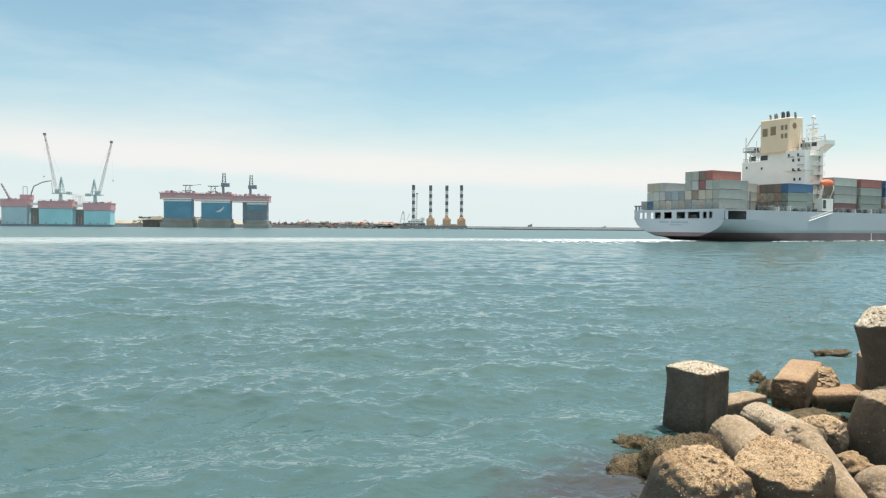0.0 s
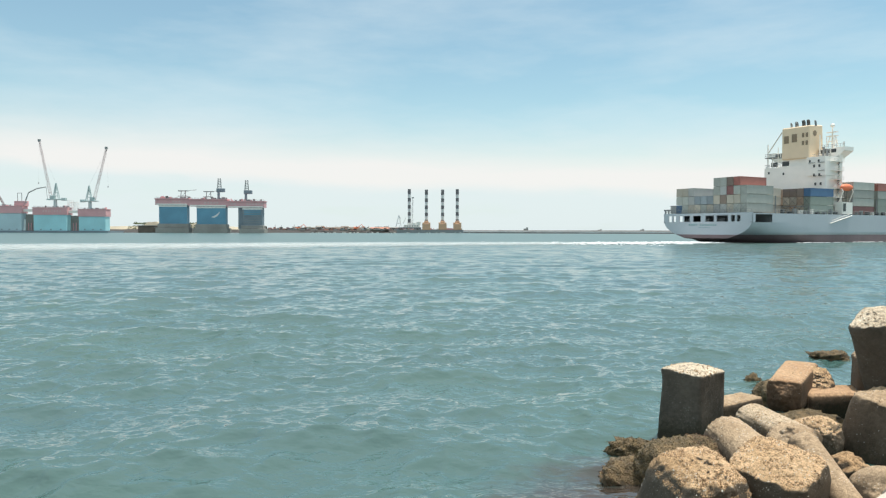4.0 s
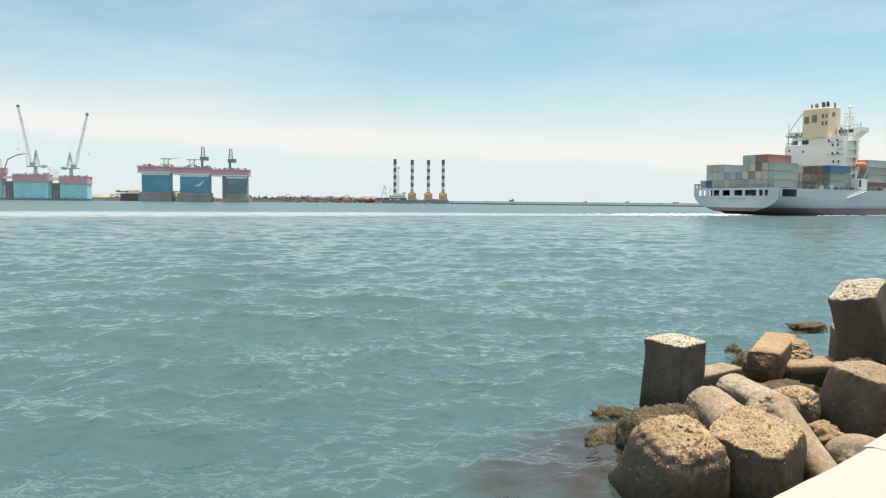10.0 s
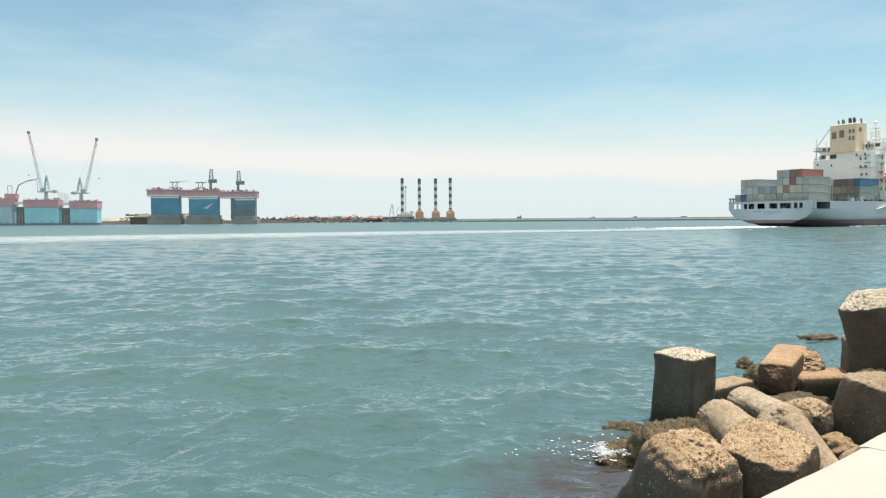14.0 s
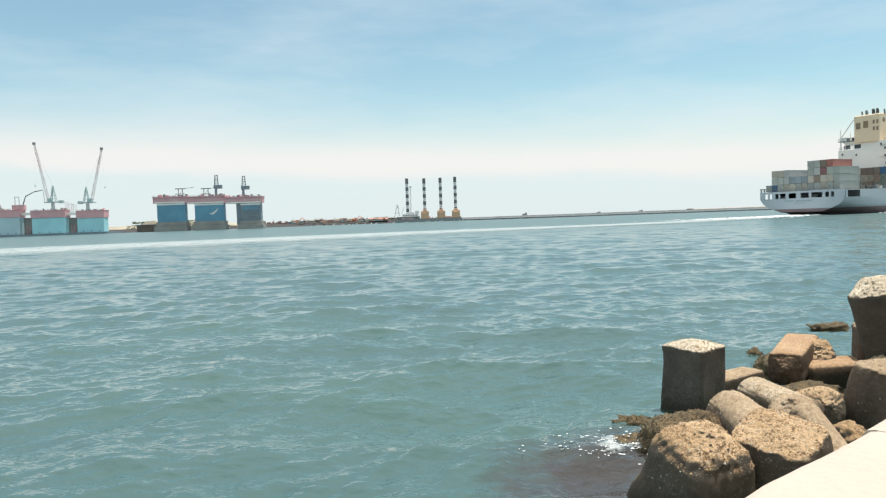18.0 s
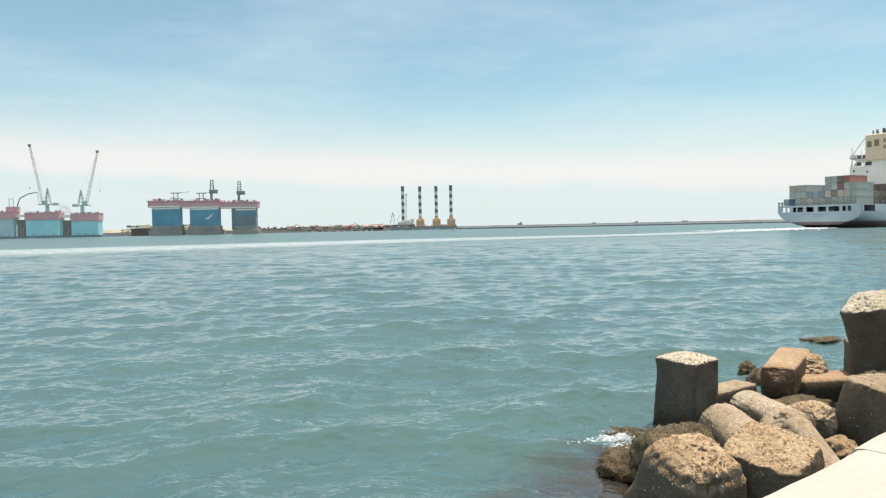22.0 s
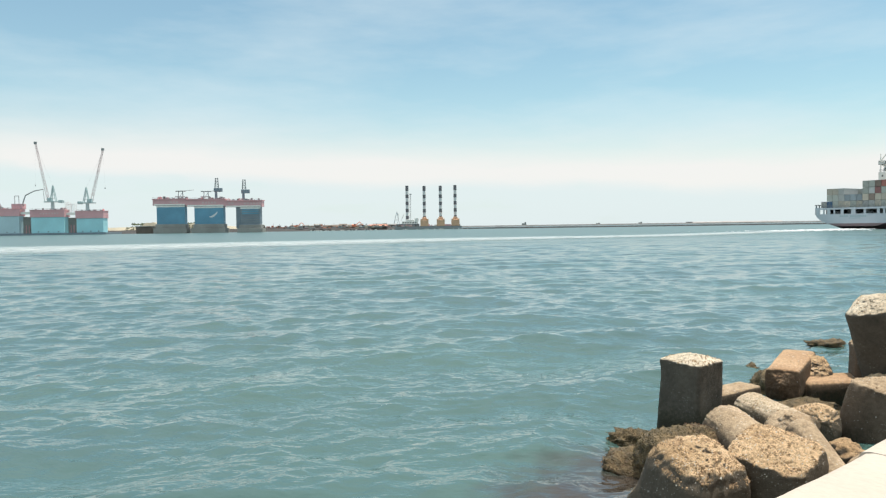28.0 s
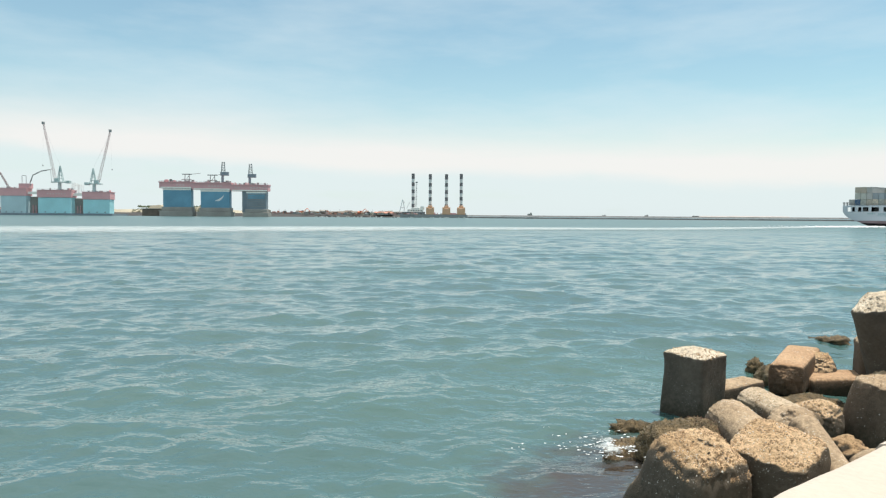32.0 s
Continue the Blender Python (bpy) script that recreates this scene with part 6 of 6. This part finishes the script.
def excavator(x, y, z):
    e = thing("excavator", pose(x, y, z), "orange tracked excavator with a bent arm on the far shore", "excavator")
    boxpart("tracks", e, DARKSTEEL, -3.0, 3.0, -1.8, 1.8, 0, 1.2)
    boxpart("house", e, ORANGE, -2.8, 2.2, -1.6, 1.6, 1.2, 3.6, bevel=0.2)
    boxpart("cab", e, DARKSTEEL, 0.6, 2.4, -1.5, 0.1, 3.6, 4.6)
    bm = bmesh.new()
    tube(bm, (2.0, 0, 2.6), (7.5, 0, 7.4), 0.5, 0.4, 6)
    tube(bm, (7.5, 0, 7.4), (11.5, 0, 3.2), 0.4, 0.3, 6)
    part("arm", bm, ORANGE, e)
    bm = bmesh.new()
    box(bm, 10.6, 12.4, -0.8, 0.8, 1.6, 3.2)
    part("bucket", bm, DARKSTEEL, e, bevel=0.2)


excavator(-188, 968, 4.0)
excavator(-110, 960, 3.9)


def yard_stacks():
    """Low stacks, crates and spoil heaps in three rows along the far quay."""
    rng = random.Random(77)
    for k in range(112):
        row = k % 3
        x = -252 + (k // 3) * 6.1 + rng.uniform(-2.2, 2.2) + row * 2.0
        y, z = (960 + rng.uniform(-3, 3), 969 + rng.uniform(-3, 3), 980 + rng.uniform(-3, 3))[row], (3.4, 3.6, 3.9)[row]
        stack = thing("yard_stack", pose(x, y, z, 0, 0, rng.uniform(-12, 12)), "small weathered stack of goods on the far quay", "stack", "stacks on the far quay")
        paint = rng.choice([MIDSTEEL, LANDBROWN, LANDBROWN, PINKRED, DOCKGREY, SHED, SHEDROOF, SAND])
        w, h = rng.uniform(0.9, 3.4), rng.uniform(0.9, 2.4) + row * 0.9
        boxpart("stack_body", stack, paint, -w, w, -1, 1, 0, h, bevel=0.1)
        if k % 3 == 0:
            boxpart("stack_top", stack, rng.choice([SHIP_WHITE, DARKSTEEL, SHEDROOF]), -w * 0.6, w * 0.5, -0.8, 0.8, h, h + rng.uniform(0.5, 1.2))
        if k % 7 == 0:
            boxpart("stack_post", stack, MIDSTEEL, w * 0.6, w * 0.6 + 0.3, -0.2, 0.2, h, h + rng.uniform(2, 4.5))


yard_stacks()


def floats():
    """White floats and small boats along the far water line."""
    rng = random.Random(44)
    bm = bmesh.new()
    for _ in range(46):
        x = rng.uniform(-175, 40)
        box(bm, x, x + rng.uniform(0.7, 2.4), 940, 941.5, -0.3, rng.uniform(0.5, 1.4))
    ob = new("white_floats", mesh_of(bm, "white_floats", SHIP_WHITE))
    tagged(ob, "small white floats moored along the far shore", "floats", kind="stuff")


floats()


# ---- foam at the rocks: clots of white water that heave with the swell ----


def foam_clots(at, spread, n, seed, label, size=1.0):
    """Lacy white water: many tiny flattened clots gathered in strands, with drops thrown a little above them."""
    rng = random.Random(seed)
    verts, faces = [], []
    strands = [(rng.gauss(0, 0.45), rng.gauss(0, 0.45), rng.uniform(0, 6.283), rng.uniform(0.15, 0.5)) for _ in range(26)]
    for k in range(n):
        cx, cy, a, ln = strands[k % 26]
        f = rng.uniform(-1, 1)
        x = (cx + math.cos(a + 0.6 * f) * f * ln + rng.gauss(0, 0.06)) * spread[0]
        y = (cy + math.sin(a + 0.6 * f) * f * ln + rng.gauss(0, 0.06)) * spread[1]
        drop = rng.random() < 0.12
        z = rng.random() ** 2 * spread[2] if drop else rng.random() * 0.045
        r = rng.uniform(0.003, 0.006) if drop else rng.uniform(0.004, 0.012) * size
        h = r if drop else r * 0.5
        b, t = len(verts), rng.random() * 6.283
        sx = rng.uniform(1.0, 2.4)
        for q in range(5):
            u = t + q * 1.2566
            verts.append((x + math.cos(u) * r * sx, y + math.sin(u) * r, z))
        verts += [(x, y, z + h), (x, y, z - h)]
        for q in range(5):
            faces += [(b + q, b + (q + 1) % 5, b + 5), (b + (q + 1) % 5, b + q, b + 6)]
    me = bpy.data.meshes.new("foam")
    me.from_pydata(verts, [], faces)
    me.materials.append(SPRAY)
    ob = new("foam", me)
    ob.matrix_world = Matrix.Translation(at)
    tagged(ob, label, "foam", kind="stuff")
    return ob


def foam_sheet(spread, seed, label, material=FOAM_SHORE):
    """A torn patch of lathered water, thick in its middle and lacy at its rim."""
    nx, ny = 56, 44
    verts, faces, thick = [], [], []
    for j in range(ny + 1):
        for i in range(nx + 1):
            u, v = 2 * i / nx - 1, 2 * j / ny - 1
            w = Vector((u * spread[0] * 2.2, v * spread[1] * 2.2, seed))
            lump = noise.noise(w * 1.6) + 0.5 * noise.noise(w * 4.0)
            verts.append((u * spread[0], v * spread[1], spread[2] * max(0.0, 1 - u * u - v * v) * (0.6 + 0.8 * lump) + 0.03 * noise.noise(w * 9.0)))
            thick.append(max(0.0, 1.05 - (u * u + v * v) ** 0.5 * 1.05 + 0.55 * lump))
    for j in range(ny):
        for i in range(nx):
            k = j * (nx + 1) + i
            faces.append((k, k + 1, k + nx + 2, k + nx + 1))
    me = bpy.data.meshes.new("foam_sheet")
    me.from_pydata(verts, [], faces)
    me.polygons.foreach_set("use_smooth", [True] * len(faces))
    me.attributes.new("thick", "FLOAT", "POINT").data.foreach_set("value", thick)
    me.materials.append(material)
    return tagged(new("foam_sheet", me), label, "foam", kind="stuff")


# when white water bursts up (seconds) and where
BREAKS = ((0.9, 3.0, 11.9), (11.0, 3.25, 12.0), (12.9, 2.66, 11.75), (20.1, 3.0, 11.45), (21.7, 2.9, 11.9), (24.0, 3.0, 12.05), (28.9, 3.14, 11.85), (30.6, 3.0, 12.1))
WASHES = ((1.4, 2.7, 10.9), (5.6, 2.75, 11.0), (14.2, 2.75, 11.2), (17.9, 2.7, 11.1), (21.2, 2.75, 11.15), (23.3, 2.72, 11.0), (26.8, 2.7, 11.0), (29.9, 2.75, 11.2), (31.8, 2.74, 11.25))
GAPS = tuple((t, 6.55, 15.3) for t in (0.2, 6.8, 9.2, 12.2, 18.3, 22.4, 26.8, 31.6))
SPLASHES = [
    (foam_sheet((0.50, 0.44, 0.14), 1.0, "white water breaking on a weedy rock"), BREAKS),
    (foam_clots((0, 0, 0), (0.55, 0.46, 0.30), 420, 1, "white drops thrown up by a breaking wave"), BREAKS),
    (foam_sheet((0.95, 0.72, 0.02), 5.3, "thin torn foam washing past the tetrapods", FOAM_LACE), WASHES),
    (foam_clots((0, 0, 0), (0.95, 0.80, 0.05), 150, 2, "bright clots of foam washing past the tetrapods", 1.5), WASHES),
    (foam_sheet((0.40, 0.26, 0.06), 8.0, "small white splash between rocks"), GAPS),
]


def splash_rows(peaks):
    """Rests under the surface, heaves up at each peak and sinks again."""
    rows, last = [(0.0, pose(peaks[0][1], peaks[0][2], -0.45))], 0.0
    for p, x, y in peaks:
        for dt, z in ((-0.55, -0.45), (-0.15, 0.15), (0.35, 0.12), (0.85, -0.45)):
            t = round(min(32.0, p + dt), 2)
            if t > last + 0.05:
                rows.append((t, pose(x, y, z)))
                last = t
            elif t <= 0:
                rows[0] = (0.0, pose(x, y, z))
    if rows[-1][0] < 32:
        rows.append((32.0, pose(x, y, -0.45)))
    return rows


def flecks():
    """Scattered bright flecks of foam that drift with the chop."""
    rng = random.Random(12)
    bm = bmesh.new()
    for _ in range(220):
        x, y = rng.uniform(-30, 34), rng.uniform(9, 70)
        k = rng.uniform(0.002, 0.004) * (0.6 + y / 40)
        m = Matrix.Translation((x, y, 0.05)) @ Matrix.Diagonal((k * rng.uniform(1, 3), k, 0.004, 1))
        bmesh.ops.create_icosphere(bm, subdivisions=1, radius=1.0, matrix=m)
    ob = new("foam_flecks", mesh_of(bm, "foam_flecks", SPRAY))
    tagged(ob, "small white flecks on the chop", "foam", kind="stuff")
    return ob


FLECKS = flecks()


# ---- what moves ----
def motions():
    walk(WATER_OB, [(t, pose(DRIFT[0] * t, DRIFT[1] * t, 0)) for t in (0, 8, 16, 24, 32)])
    walk(FLECKS, [(t, pose(DRIFT[0] * t, DRIFT[1] * t, 0)) for t in (0, 8, 16, 24, 32)])
    for ob, peaks in SPLASHES:
        walk(ob, splash_rows(peaks))
    walk(SHIP, SHIP_ROWS)
    walk(STERN_WASH, SHIP_ROWS)


motions()
